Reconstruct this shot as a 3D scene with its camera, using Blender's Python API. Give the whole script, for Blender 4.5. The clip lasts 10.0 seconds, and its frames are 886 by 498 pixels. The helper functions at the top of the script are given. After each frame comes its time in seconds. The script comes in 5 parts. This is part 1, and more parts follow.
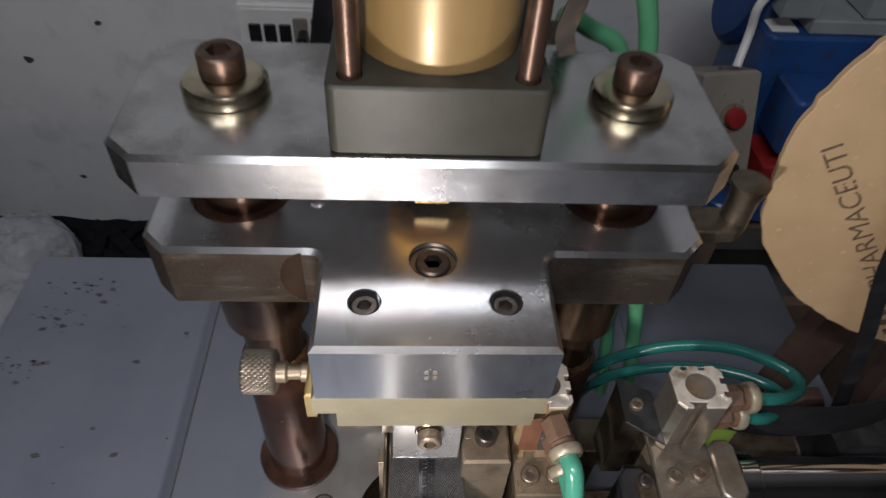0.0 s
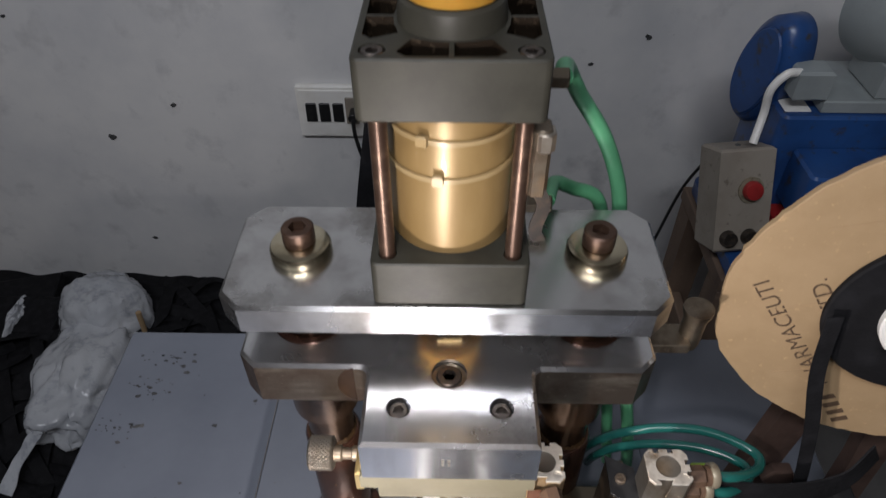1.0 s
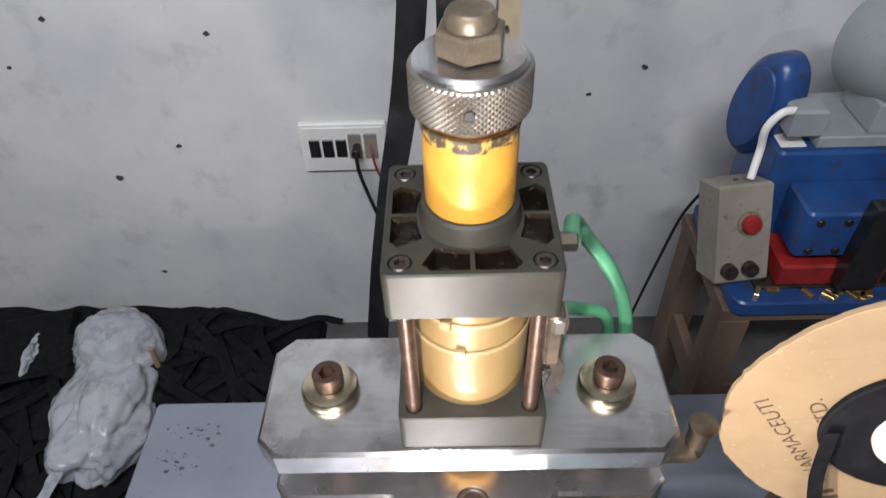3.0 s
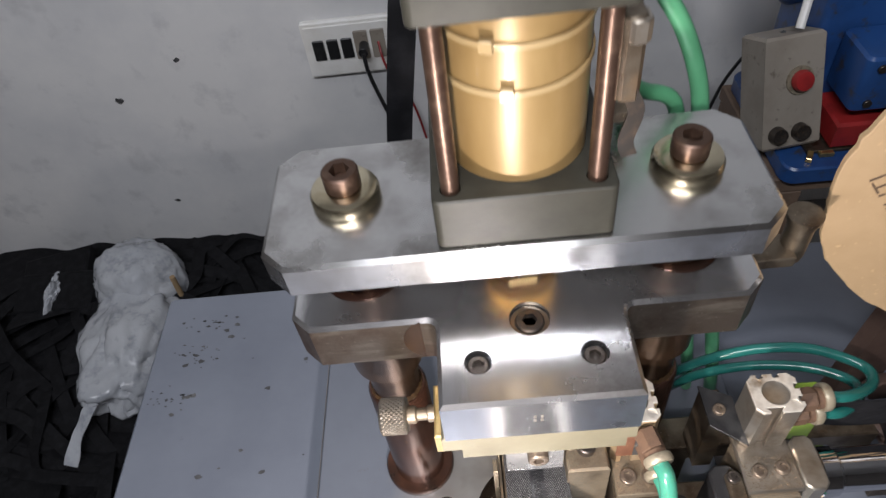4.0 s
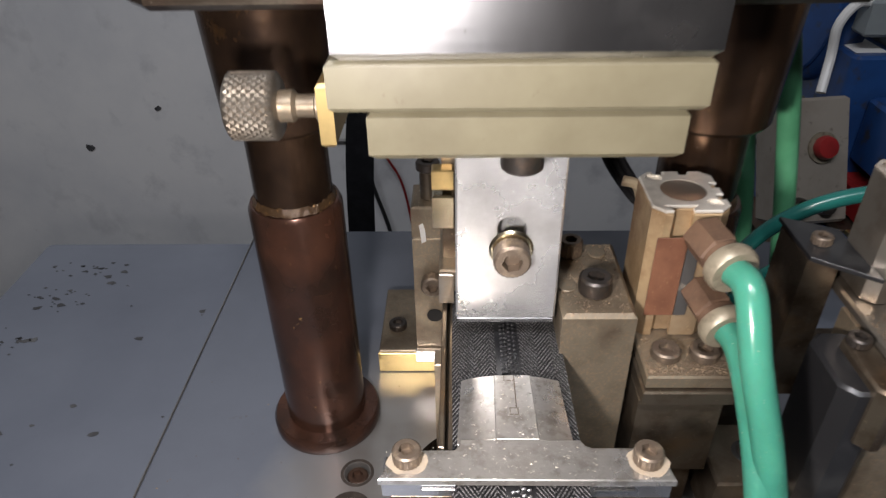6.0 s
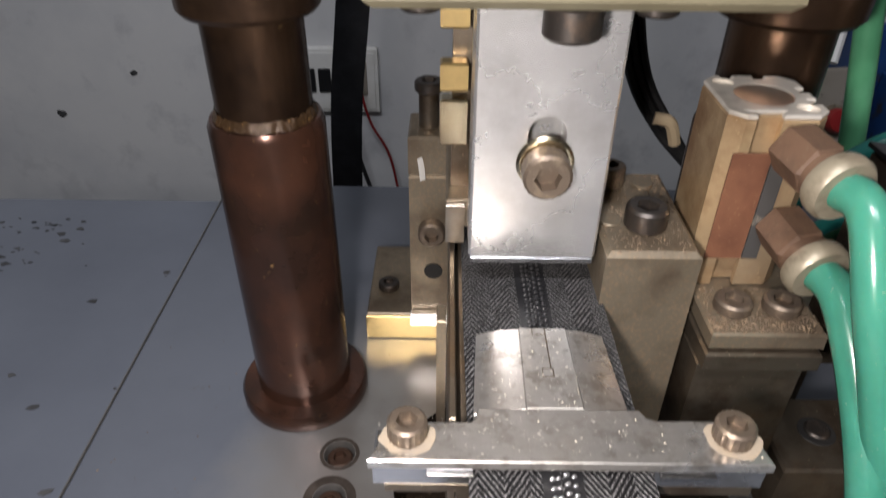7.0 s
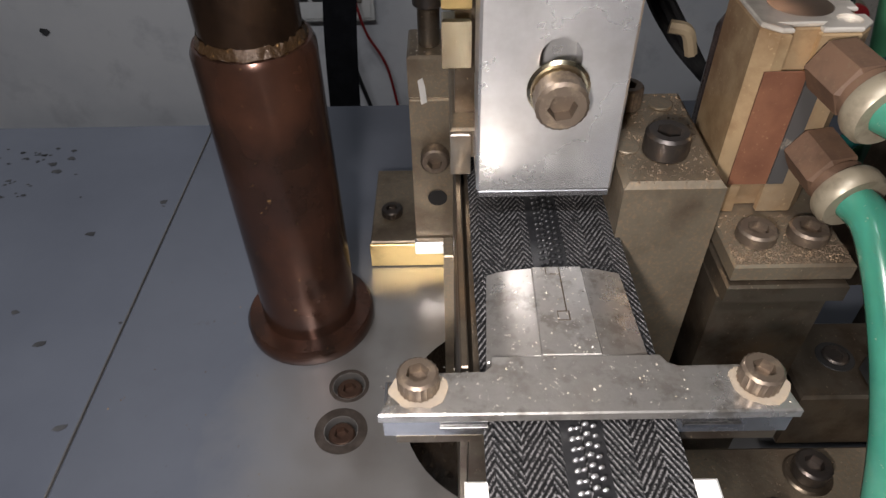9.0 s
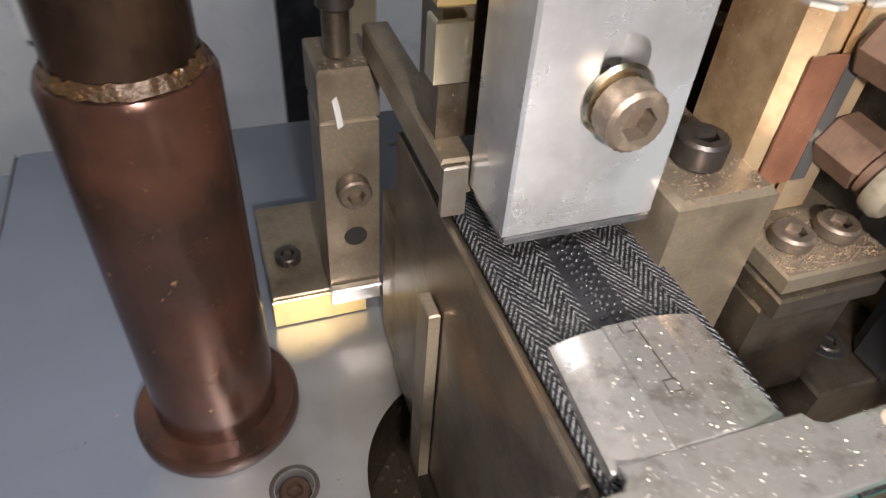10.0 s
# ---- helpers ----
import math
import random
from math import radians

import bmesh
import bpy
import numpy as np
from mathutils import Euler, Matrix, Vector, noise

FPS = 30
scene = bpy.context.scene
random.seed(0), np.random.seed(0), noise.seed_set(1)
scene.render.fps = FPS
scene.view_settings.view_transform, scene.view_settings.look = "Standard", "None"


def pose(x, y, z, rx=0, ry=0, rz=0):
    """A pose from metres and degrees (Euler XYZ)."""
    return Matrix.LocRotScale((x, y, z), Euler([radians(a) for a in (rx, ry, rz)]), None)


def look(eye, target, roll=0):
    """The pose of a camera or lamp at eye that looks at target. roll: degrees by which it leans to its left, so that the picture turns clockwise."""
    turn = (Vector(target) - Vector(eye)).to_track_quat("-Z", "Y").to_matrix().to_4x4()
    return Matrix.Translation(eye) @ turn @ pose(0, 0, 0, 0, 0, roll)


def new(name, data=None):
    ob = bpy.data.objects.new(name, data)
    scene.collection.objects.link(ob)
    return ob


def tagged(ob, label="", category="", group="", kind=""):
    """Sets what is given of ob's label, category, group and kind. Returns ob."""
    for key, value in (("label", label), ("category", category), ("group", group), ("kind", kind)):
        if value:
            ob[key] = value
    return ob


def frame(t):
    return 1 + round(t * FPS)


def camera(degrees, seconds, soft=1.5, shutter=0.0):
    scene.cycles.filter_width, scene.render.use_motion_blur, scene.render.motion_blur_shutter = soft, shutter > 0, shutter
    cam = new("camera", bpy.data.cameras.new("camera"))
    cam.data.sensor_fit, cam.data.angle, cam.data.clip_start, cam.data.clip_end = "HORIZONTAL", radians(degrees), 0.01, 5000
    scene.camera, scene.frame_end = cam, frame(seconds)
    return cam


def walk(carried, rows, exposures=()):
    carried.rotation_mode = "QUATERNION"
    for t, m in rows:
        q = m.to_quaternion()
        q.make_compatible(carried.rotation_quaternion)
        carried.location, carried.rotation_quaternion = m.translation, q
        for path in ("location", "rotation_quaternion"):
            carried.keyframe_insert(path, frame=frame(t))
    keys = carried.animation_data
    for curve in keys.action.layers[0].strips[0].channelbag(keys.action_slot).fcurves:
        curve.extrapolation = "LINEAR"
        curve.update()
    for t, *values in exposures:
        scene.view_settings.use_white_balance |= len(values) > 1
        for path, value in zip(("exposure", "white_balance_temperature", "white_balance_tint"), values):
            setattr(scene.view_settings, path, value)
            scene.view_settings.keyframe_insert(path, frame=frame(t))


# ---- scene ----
cam = camera(66.7, 10.0, 1.35, 0.4)
PATH = [
    (0, (-0.008, -0.168, 1.194), (0.106, 1.213, -0.248), 4.1),
    (0.5, (0.004, -0.208, 1.249), (-0.016, 1.243, -0.127), 1.6),
    (1, (0.003, -0.202, 1.284), (-0.025, 1.261, -0.078), -0.1),
    (1.5, (0.0, -0.176, 1.318), (-0.031, 1.309, -0.021), -1.3),
    (2, (-0.001, -0.17, 1.357), (-0.037, 1.326, 0.03), -2.1),
    (2.2, (0.0, -0.168, 1.363), (-0.016, 1.327, 0.035), -1.7),
    (3.3, (-0.013, -0.168, 1.34), (-0.069, 1.21, -0.109), -2.8),
    (3.5, (-0.019, -0.168, 1.315), (-0.105, 1.113, -0.218), -4.0),
    (4, (-0.017, -0.171, 1.256), (-0.12, 1.15, -0.242), -8.6),
    (4.5, (-0.018, -0.174, 1.174), (0.008, 1.328, -0.146), -1.9),
    (5, (-0.013, -0.174, 1.127), (-0.03, 1.378, -0.135), -1.2),
    (5.1, (-0.013, -0.177, 1.12), (-0.026, 1.382, -0.133), -0.9),
    (5.5, (-0.007, -0.184, 1.077), (-0.008, 1.422, -0.115), -0.1),
    (5.7, (-0.008, -0.19, 1.057), (-0.051, 1.458, -0.076), -1.3),
    (6.8, (-0.018, -0.152, 1), (-0.042, 1.522, -0.0948), 0.1),
    (7, (-0.018, -0.154, 0.9952), (-0.022, 1.486, -0.1488), 0.6),
    (7.5, (-0.015, -0.151, 0.9922), (-0.031, 1.382, -0.2928), -0.5),
    (8, (-0.015, -0.148, 0.9922), (-0.043, 1.329, -0.3548), -0.8),
    (8.5, (-0.016, -0.145, 0.9922), (-0.055, 1.324, -0.3648), -1.1),
    (9, (-0.019, -0.143, 0.9942), (-0.031, 1.333, -0.3558), -1.2),
    (9.2, (-0.021, -0.14, 0.9922), (0.06, 1.343, -0.3468), 0.3),
    (9.5, (-0.033, -0.134, 0.9882), (0.186, 1.357, -0.3268), 3.5),
    (9.7, (-0.046, -0.123, 0.9832), (0.328, 1.355, -0.3108), 4.9),
    (10, (-0.055, -0.101, 0.978), (0.495, 1.28, -0.361), 4.6),
]
EXPO = [(0, -0.2), (0.5, -0.15), (1, 0.1), (1.5, 0.7), (2, 1.1), (3.5, 1.3), (4, 0.75), (4.5, 0.05), (5, -0.1), (5.5, 0.15), (7, 0.05), (7.5, -0.18), (9, -0.2), (9.5, -0.05), (10, 0.7)]
walk(cam, [(t, look(eye, target, roll)) for t, eye, target, roll in PATH], EXPO)

# ---- light: the phone's own lamp, an unseen lamp added for the room's light, a faint blue-grey world ----
world = bpy.data.worlds.new("world")
world.use_nodes = True
world.node_tree.nodes["Background"].inputs["Color"].default_value = (0.5, 0.56, 0.7, 1)
world.node_tree.nodes["Background"].inputs["Strength"].default_value = 0.018
scene.world = world


def lamp(name, kind, power, colour, m, size=0.01, size_y=None):
    data = bpy.data.lights.new(name, kind)
    data.energy, data.color = power, colour
    if kind == "AREA":
        data.shape, data.size, data.size_y = "RECTANGLE", size, size_y or size
    else:
        data.shadow_soft_size = size
    ob = new(name, data)
    ob.matrix_world = m
    return ob


# the phone's lamp is carried from high over the press down to the die: two fixed lamps, always on, stand in for it, one
# at each end of that way
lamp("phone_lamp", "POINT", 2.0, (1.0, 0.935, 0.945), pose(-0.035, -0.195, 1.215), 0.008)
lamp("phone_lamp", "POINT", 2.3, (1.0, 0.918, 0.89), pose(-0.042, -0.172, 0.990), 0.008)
# unseen tube-shaped lamp added for the room's soft light, aimed at the back wall
lamp("ambient_lamp", "AREA", 19.0, (0.90, 0.925, 1.0), look((-0.3, -0.9, 2.5), (0.0, 0.95, 0.7)), 1.2, 0.12)

# ---- materials ----
def mat(name, colour, rough=0.5, metal=0.0, grain=(), wear=(), bump=(), rough_var=0.0, dust=(), **more):
    """grain: scale, second colour, low, high; wear and dust: the same at other scales; bump: scale, strength, distance."""
    m = bpy.data.materials.new(name)
    m.use_nodes = True
    nt = m.node_tree
    b = nt.nodes["Principled BSDF"]
    tc = nt.nodes.new("ShaderNodeTexCoord").outputs["Object"]
    b.inputs["Roughness"].default_value, b.inputs["Metallic"].default_value = rough, metal
    for key, value in more.items():
        b.inputs[key.replace("_", " ")].default_value = value
    last = nt.nodes.new("ShaderNodeRGB")
    last.outputs[0].default_value = (*colour, 1)
    last = last.outputs[0]
    for spec in (grain, wear, dust):
        if not spec:
            continue
        scale, second, low, high = spec[:4]
        stretch = spec[4] if len(spec) > 4 else (1, 1, 1)
        mp = nt.nodes.new("ShaderNodeMapping")
        mp.inputs["Scale"].default_value = stretch
        nt.links.new(tc, mp.inputs["Vector"])
        n = nt.nodes.new("ShaderNodeTexNoise")
        n.inputs["Scale"].default_value, n.inputs["Detail"].default_value, n.inputs["Roughness"].default_value = scale, 6, 0.62
        nt.links.new(mp.outputs[0], n.inputs["Vector"])
        r = nt.nodes.new("ShaderNodeMapRange")
        r.inputs["From Min"].default_value, r.inputs["From Max"].default_value = low, high
        nt.links.new(n.outputs["Fac"], r.inputs["Value"])
        mix = nt.nodes.new("ShaderNodeMix")
        mix.data_type = "RGBA"
        nt.links.new(r.outputs[0], mix.inputs["Factor"])
        nt.links.new(last, mix.inputs["A"])
        mix.inputs["B"].default_value = (*second, 1)
        last = mix.outputs["Result"]
        if rough_var and spec is not dust:
            rr = nt.nodes.new("ShaderNodeMapRange")
            rr.inputs["To Min"].default_value, rr.inputs["To Max"].default_value = rough, rough + rough_var
            nt.links.new(r.outputs[0], rr.inputs["Value"])
            nt.links.new(rr.outputs[0], b.inputs["Roughness"])
    nt.links.new(last, b.inputs["Base Color"])
    if bump:
        mp = nt.nodes.new("ShaderNodeMapping")
        mp.inputs["Scale"].default_value = bump[3] if len(bump) > 3 else (1, 1, 1)
        nt.links.new(tc, mp.inputs["Vector"])
        n = nt.nodes.new("ShaderNodeTexNoise")
        n.inputs["Scale"].default_value, n.inputs["Detail"].default_value = bump[0], 5
        nt.links.new(mp.outputs[0], n.inputs["Vector"])
        bn = nt.nodes.new("ShaderNodeBump")
        bn.inputs["Strength"].default_value, bn.inputs["Distance"].default_value = bump[1], bump[2]
        nt.links.new(n.outputs["Fac"], bn.inputs["Height"])
        nt.links.new(bn.outputs[0], b.inputs["Normal"])
    return m


STEEL = mat("ground_steel", (0.60, 0.595, 0.59), 0.26, 1, (45, (0.40, 0.39, 0.38), 0.45, 0.7), (15, (0.19, 0.175, 0.155), 0.50, 0.72), (240, 0.15, 0.0005, (0.15, 1, 1)), 0.1, (900, (0.8, 0.78, 0.72), 0.70, 0.74))
STEEL_TOP = mat("milled_steel", (0.64, 0.64, 0.65), 0.22, 0.965, (40, (0.44, 0.44, 0.45), 0.4, 0.8), (17, (0.17, 0.155, 0.14), 0.50, 0.72), (300, 0.18, 0.0003, (1, 0.2, 1)), 0.16, (600, (0.12, 0.10, 0.08), 0.68, 0.73))
GRAINY = mat("dusty_bright_steel", (0.52, 0.51, 0.49), 0.26, 0.85, (260, (0.30, 0.28, 0.25), 0.5, 0.64), (40, (0.36, 0.34, 0.31), 0.45, 0.7), (420, 0.3, 0.0003), 0.2, (850, (0.9, 0.87, 0.8), 0.645, 0.67))
OILY = mat("oily_steel", (0.17, 0.14, 0.105), 0.36, 0.85, (60, (0.085, 0.06, 0.04), 0.45, 0.65), (18, (0.26, 0.16, 0.08), 0.58, 0.75), (500, 0.25, 0.0003), 0.18, (1300, (0.50, 0.38, 0.25), 0.65, 0.69))
BROWN = mat("oil_brown_steel", (0.060, 0.031, 0.023), 0.18, 0.6, (40, (0.034, 0.021, 0.016), 0.4, 0.66), (16, (0.125, 0.052, 0.030), 0.5, 0.75), (260, 0.2, 0.0004), 0.15, (320, (0.26, 0.15, 0.065), 0.66, 0.72))
BRONZE = mat("bronze_bush", (0.095, 0.056, 0.034), 0.26, 0.85, (45, (0.045, 0.028, 0.02), 0.42, 0.65), (22, (0.30, 0.15, 0.05), 0.63, 0.76), (300, 0.25, 0.0004), 0.2, (500, (0.35, 0.22, 0.10), 0.68, 0.73))
BRASS = mat("brass", (0.62, 0.46, 0.2), 0.3, 0.9, (60, (0.42, 0.3, 0.14), 0.45, 0.7))
PALE_BRASS = mat("nickel_washer", (0.62, 0.55, 0.40), 0.22, 1, (50, (0.45, 0.38, 0.25), 0.5, 0.7))
BLACK_SCREW = mat("black_oxide", (0.075, 0.065, 0.058), 0.36, 0.8, (200, (0.15, 0.11, 0.08), 0.5, 0.75), (), (700, 0.2, 0.0002))
DUSTY_SCREW = mat("dusty_screw", (0.16, 0.125, 0.095), 0.45, 0.7, (300, (0.32, 0.25, 0.18), 0.5, 0.7), (), (700, 0.3, 0.0002))
STUD = mat("brown_stud", (0.075, 0.045, 0.032), 0.38, 0.7, (150, (0.13, 0.085, 0.06), 0.5, 0.7), (), (600, 0.2, 0.0003))
# oil-brown steel, darkened further for the dim room the wing fronts reflect
WING = mat("oily_dim_face", (0.125, 0.098, 0.074), 0.30, 0.9, (60, (0.24, 0.205, 0.16), 0.52, 0.68, (0.5, 1, 2.5)), (26, (0.055, 0.034, 0.024), 0.47, 0.66), (600, 0.4, 0.0003), 0.16, (700, (0.42, 0.38, 0.32), 0.66, 0.72))
# ground steel, coloured darker than the ram's top to keep the stem front dim
GROUND = mat("ground_dim_face", (0.52, 0.53, 0.55), 0.20, 1.0, (40, (0.36, 0.36, 0.37), 0.42, 0.7, (1, 1, 0.25)), (17, (0.20, 0.19, 0.18), 0.55, 0.75), (300, 0.15, 0.0003, (0.15, 1, 1)), 0.12, (500, (0.10, 0.09, 0.08), 0.70, 0.74))
GRIME = mat("sooty_grime", (0.045, 0.034, 0.018), 0.6, 0, (260, (0.42, 0.24, 0.05), 0.54, 0.60), (70, (0.10, 0.075, 0.04), 0.5, 0.65), (500, 0.5, 0.0006))
GREASE = mat("gritty_grease", (0.05, 0.028, 0.013), 0.3, 0.3, (900, (0.30, 0.17, 0.06), 0.60, 0.70), (), (700, 0.8, 0.0008))
STAIN = mat("dried_oil", (0.030, 0.024, 0.020), 0.6, 0.0, (220, (0.055, 0.045, 0.038), 0.45, 0.65), Specular_IOR_Level=0.1)
BLADE = mat("bright_blade", (0.74, 0.74, 0.74), 0.27, 0.82, (45, (0.58, 0.58, 0.57), 0.45, 0.66), (16, (0.44, 0.43, 0.41), 0.5, 0.72), (300, 0.12, 0.0003), 0.14, (700, (0.25, 0.23, 0.2), 0.69, 0.73))
# black oil of the cap pockets; also colours the shade in the base hole
OIL_HOLE_BLACK = mat("oil_and_hole_black", (0.018, 0.013, 0.009), 0.18, 0.1, (300, (0.06, 0.045, 0.03), 0.58, 0.68), (), (300, 0.5, 0.001))
# near-black for solid discs and blocks that stand in for shaded openings
HOLE_SHADE = mat("hole_shade", (0.012, 0.011, 0.01), 0.6)
DUSTY = mat("dusty_steel", (0.225, 0.188, 0.135), 0.36, 0.6, (1100, (0.29, 0.215, 0.14), 0.50, 0.64), (38, (0.115, 0.087, 0.06), 0.46, 0.68), (700, 0.3, 0.0003), 0.12, (2000, (0.46, 0.36, 0.25), 0.66, 0.70))
OLIVE = mat("olive_grey_casting", (0.033, 0.032, 0.025), 0.46, 0.10, (90, (0.024, 0.023, 0.018), 0.4, 0.7), (22, (0.045, 0.042, 0.032), 0.5, 0.75), (500, 0.2, 0.0003), Specular_IOR_Level=0.3)
BARREL = mat("golden_barrel", (0.28, 0.19, 0.08), 0.36, 0.25, (18, (0.165, 0.095, 0.032), 0.42, 0.72, (1, 1, 0.3)), (5, (0.22, 0.137, 0.048), 0.45, 0.7), (150, 0.05, 0.0003), 0.08, Coat_Weight=0.3)
TIE = mat("amber_tie", (0.30, 0.22, 0.11), 0.35, 0.1, (60, (0.32, 0.22, 0.10), 0.45, 0.7))
YELLOW = mat("yellow_urethane", (0.46, 0.235, 0.035), 0.45, 0, (60, (0.38, 0.18, 0.024), 0.45, 0.7), (35, (0.07, 0.042, 0.015), 0.63, 0.70), (200, 0.12, 0.0004), Subsurface_Weight=0.12)
IVORY = mat("ivory_nylon", (0.135, 0.122, 0.080), 0.34, 0, (40, (0.10, 0.088, 0.056), 0.4, 0.7), (150, (0.07, 0.055, 0.035), 0.66, 0.74), (200, 0.1, 0.0003))
ALU = mat("anodised_aluminium", (0.36, 0.33, 0.285), 0.32, 0.88, (50, (0.22, 0.18, 0.135), 0.45, 0.7), (16, (0.13, 0.095, 0.065), 0.55, 0.72), (400, 0.15, 0.0003), 0.12)
ALU_WHITE = mat("sawn_aluminium", (0.66, 0.62, 0.55), 0.42, 0.5, (80, (0.38, 0.35, 0.30), 0.5, 0.75), (30, (0.25, 0.19, 0.13), 0.58, 0.72))
AMBER = mat("amber_stained_aluminium", (0.54, 0.39, 0.225), 0.34, 0.6, (40, (0.27, 0.155, 0.075), 0.42, 0.62), (18, (0.46, 0.36, 0.24), 0.52, 0.7), (400, 0.25, 0.0003), 0.1, (1300, (0.60, 0.45, 0.26), 0.62, 0.68))
RUST_LABEL = mat("red_brown_label", (0.22, 0.10, 0.058), 0.3, 0.3, (60, (0.14, 0.06, 0.038), 0.45, 0.7), (), (), 0, (1300, (0.36, 0.22, 0.12), 0.66, 0.7))
GREY_LABEL = mat("grey_label", (0.06, 0.058, 0.056), 0.5, 0.1, (200, (0.3, 0.26, 0.2), 0.6, 0.7))
FITTING = mat("red_brown_fitting", (0.115, 0.068, 0.043), 0.6, 0.0, (120, (0.07, 0.043, 0.03), 0.45, 0.7), (900, (0.12, 0.08, 0.05), 0.56, 0.68), (300, 0.3, 0.0004), Specular_IOR_Level=0.25)
COLLET = mat("worn_collet", (0.27, 0.235, 0.17), 0.40, 0.3, (150, (0.14, 0.11, 0.075), 0.5, 0.7))
HOSE = mat("green_hose", (0.05, 0.225, 0.155), 0.2, 0, (30, (0.03, 0.155, 0.11), 0.4, 0.7), (25, (0.09, 0.25, 0.18), 0.55, 0.75), (120, 0.06, 0.0004), 0, (900, (0.20, 0.27, 0.20), 0.66, 0.7), Subsurface_Weight=0.1)
HOSE_PALE = mat("pale_green_hose", (0.085, 0.29, 0.15), 0.3, 0, (30, (0.06, 0.22, 0.11), 0.4, 0.7), (25, (0.12, 0.33, 0.20), 0.55, 0.75))
HOSE_DARK = mat("dark_teal_hose", (0.012, 0.10, 0.085), 0.25, 0, (30, (0.008, 0.06, 0.055), 0.4, 0.7))
PAINT = mat("blue_grey_paint", (0.132, 0.146, 0.176), 0.38, 0.05, (8, (0.105, 0.117, 0.145), 0.4, 0.7), (42, (0.05, 0.046, 0.047), 0.71, 0.74), (60, 0.06, 0.001), 0.1)
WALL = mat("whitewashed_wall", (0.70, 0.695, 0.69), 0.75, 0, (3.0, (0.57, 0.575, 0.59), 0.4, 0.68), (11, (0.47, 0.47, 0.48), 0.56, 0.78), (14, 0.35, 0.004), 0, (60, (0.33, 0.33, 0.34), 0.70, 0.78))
# dark tone for unseen walls, so metal faces reflect an unlit room
DIM = mat("unlit_room_tone", (0.21, 0.195, 0.185), 0.8, 0, (4, (0.12, 0.112, 0.105), 0.4, 0.7))
CEIL = mat("ceiling_white", (0.5, 0.5, 0.5), 0.8, 0, (4, (0.42, 0.42, 0.42), 0.4, 0.7))
FLOOR = mat("dark_cement", (0.12, 0.115, 0.11), 0.7, 0, (9, (0.07, 0.068, 0.065), 0.4, 0.7), (), (60, 0.3, 0.003))
BLACK = mat("black_fabric", (0.005, 0.005, 0.006), 0.8, 0, (60, (0.012, 0.012, 0.014), 0.45, 0.7), (), (300, 0.5, 0.001), Specular_IOR_Level=0.2)
BLACK_PLASTIC = mat("black_plastic", (0.012, 0.012, 0.013), 0.35, 0, (60, (0.03, 0.03, 0.03), 0.5, 0.7))
WHITE_PLASTIC = mat("white_plastic", (0.78, 0.77, 0.74), 0.4, 0, (20, (0.68, 0.66, 0.61), 0.45, 0.75))
BAG = mat("cloudy_film", (0.84, 0.86, 0.90), 0.20, 0, (9, (0.66, 0.69, 0.74), 0.35, 0.65), (30, (0.46, 0.49, 0.54), 0.52, 0.70), (26, 0.5, 0.010), Transmission_Weight=0.3, Coat_Weight=0.6, Alpha=0.8)
CARD = mat("cardboard", (0.33, 0.228, 0.125), 0.74, 0, (26, (0.28, 0.19, 0.10), 0.4, 0.7), (7, (0.385, 0.277, 0.165), 0.5, 0.8), (90, 0.3, 0.0012, (0.5, 1, 1.6)), 0, (260, (0.40, 0.27, 0.14), 0.62, 0.7))
INK = mat("brown_ink", (0.075, 0.045, 0.025), 0.7, 0, (300, (0.25, 0.16, 0.09), 0.55, 0.75))
BLUE = mat("blue_enamel", (0.018, 0.065, 0.21), 0.32, 0, (12, (0.012, 0.036, 0.12), 0.4, 0.7), (45, (0.04, 0.035, 0.033), 0.56, 0.68))
RED = mat("red_enamel", (0.30, 0.02, 0.02), 0.38, 0, (30, (0.16, 0.012, 0.012), 0.4, 0.7))
BEIGE = mat("beige_box", (0.27, 0.24, 0.20), 0.5, 0, (14, (0.19, 0.16, 0.13), 0.4, 0.75), (60, (0.10, 0.078, 0.06), 0.60, 0.74))
MOTOR = mat("grey_motor_paint", (0.27, 0.30, 0.305), 0.38, 0.05, (10, (0.20, 0.22, 0.225), 0.45, 0.75), (40, (0.10, 0.09, 0.08), 0.66, 0.8))
WOOD = mat("old_wood", (0.17, 0.115, 0.08), 0.7, 0, (10, (0.09, 0.06, 0.045), 0.4, 0.7, (1, 1, 0.12)), (40, (0.24, 0.17, 0.12), 0.6, 0.8), (50, 0.4, 0.002))
POST = mat("peeling_beige_post", (0.50, 0.40, 0.26), 0.6, 0, (30, (0.40, 0.30, 0.19), 0.4, 0.7), (50, (0.03, 0.025, 0.02), 0.6, 0.64))
RUSTY = mat("rusty_bar", (0.105, 0.065, 0.05), 0.6, 0.3, (40, (0.06, 0.035, 0.028), 0.4, 0.7), (), (200, 0.3, 0.0008))
CHROME = mat("chrome_tube", (0.70, 0.70, 0.72), 0.12, 1, (30, (0.5, 0.48, 0.46), 0.5, 0.75))
TOOTH = mat("bright_tooth", (0.62, 0.62, 0.63), 0.25, 0.9)
FLECK = mat("grey_dirt", (0.035, 0.035, 0.037), 0.8, 0, (60, (0.10, 0.10, 0.10), 0.45, 0.7))
DUST = mat("brown_dust", (0.10, 0.068, 0.041), 0.75, 0, (300, (0.25, 0.175, 0.105), 0.5, 0.65))
POWDER = mat("pale_powder", (0.27, 0.225, 0.17), 0.85, 0, (500, (0.30, 0.24, 0.17), 0.45, 0.65), (90, (0.20, 0.17, 0.14), 0.5, 0.68), (900, 0.5, 0.0003))
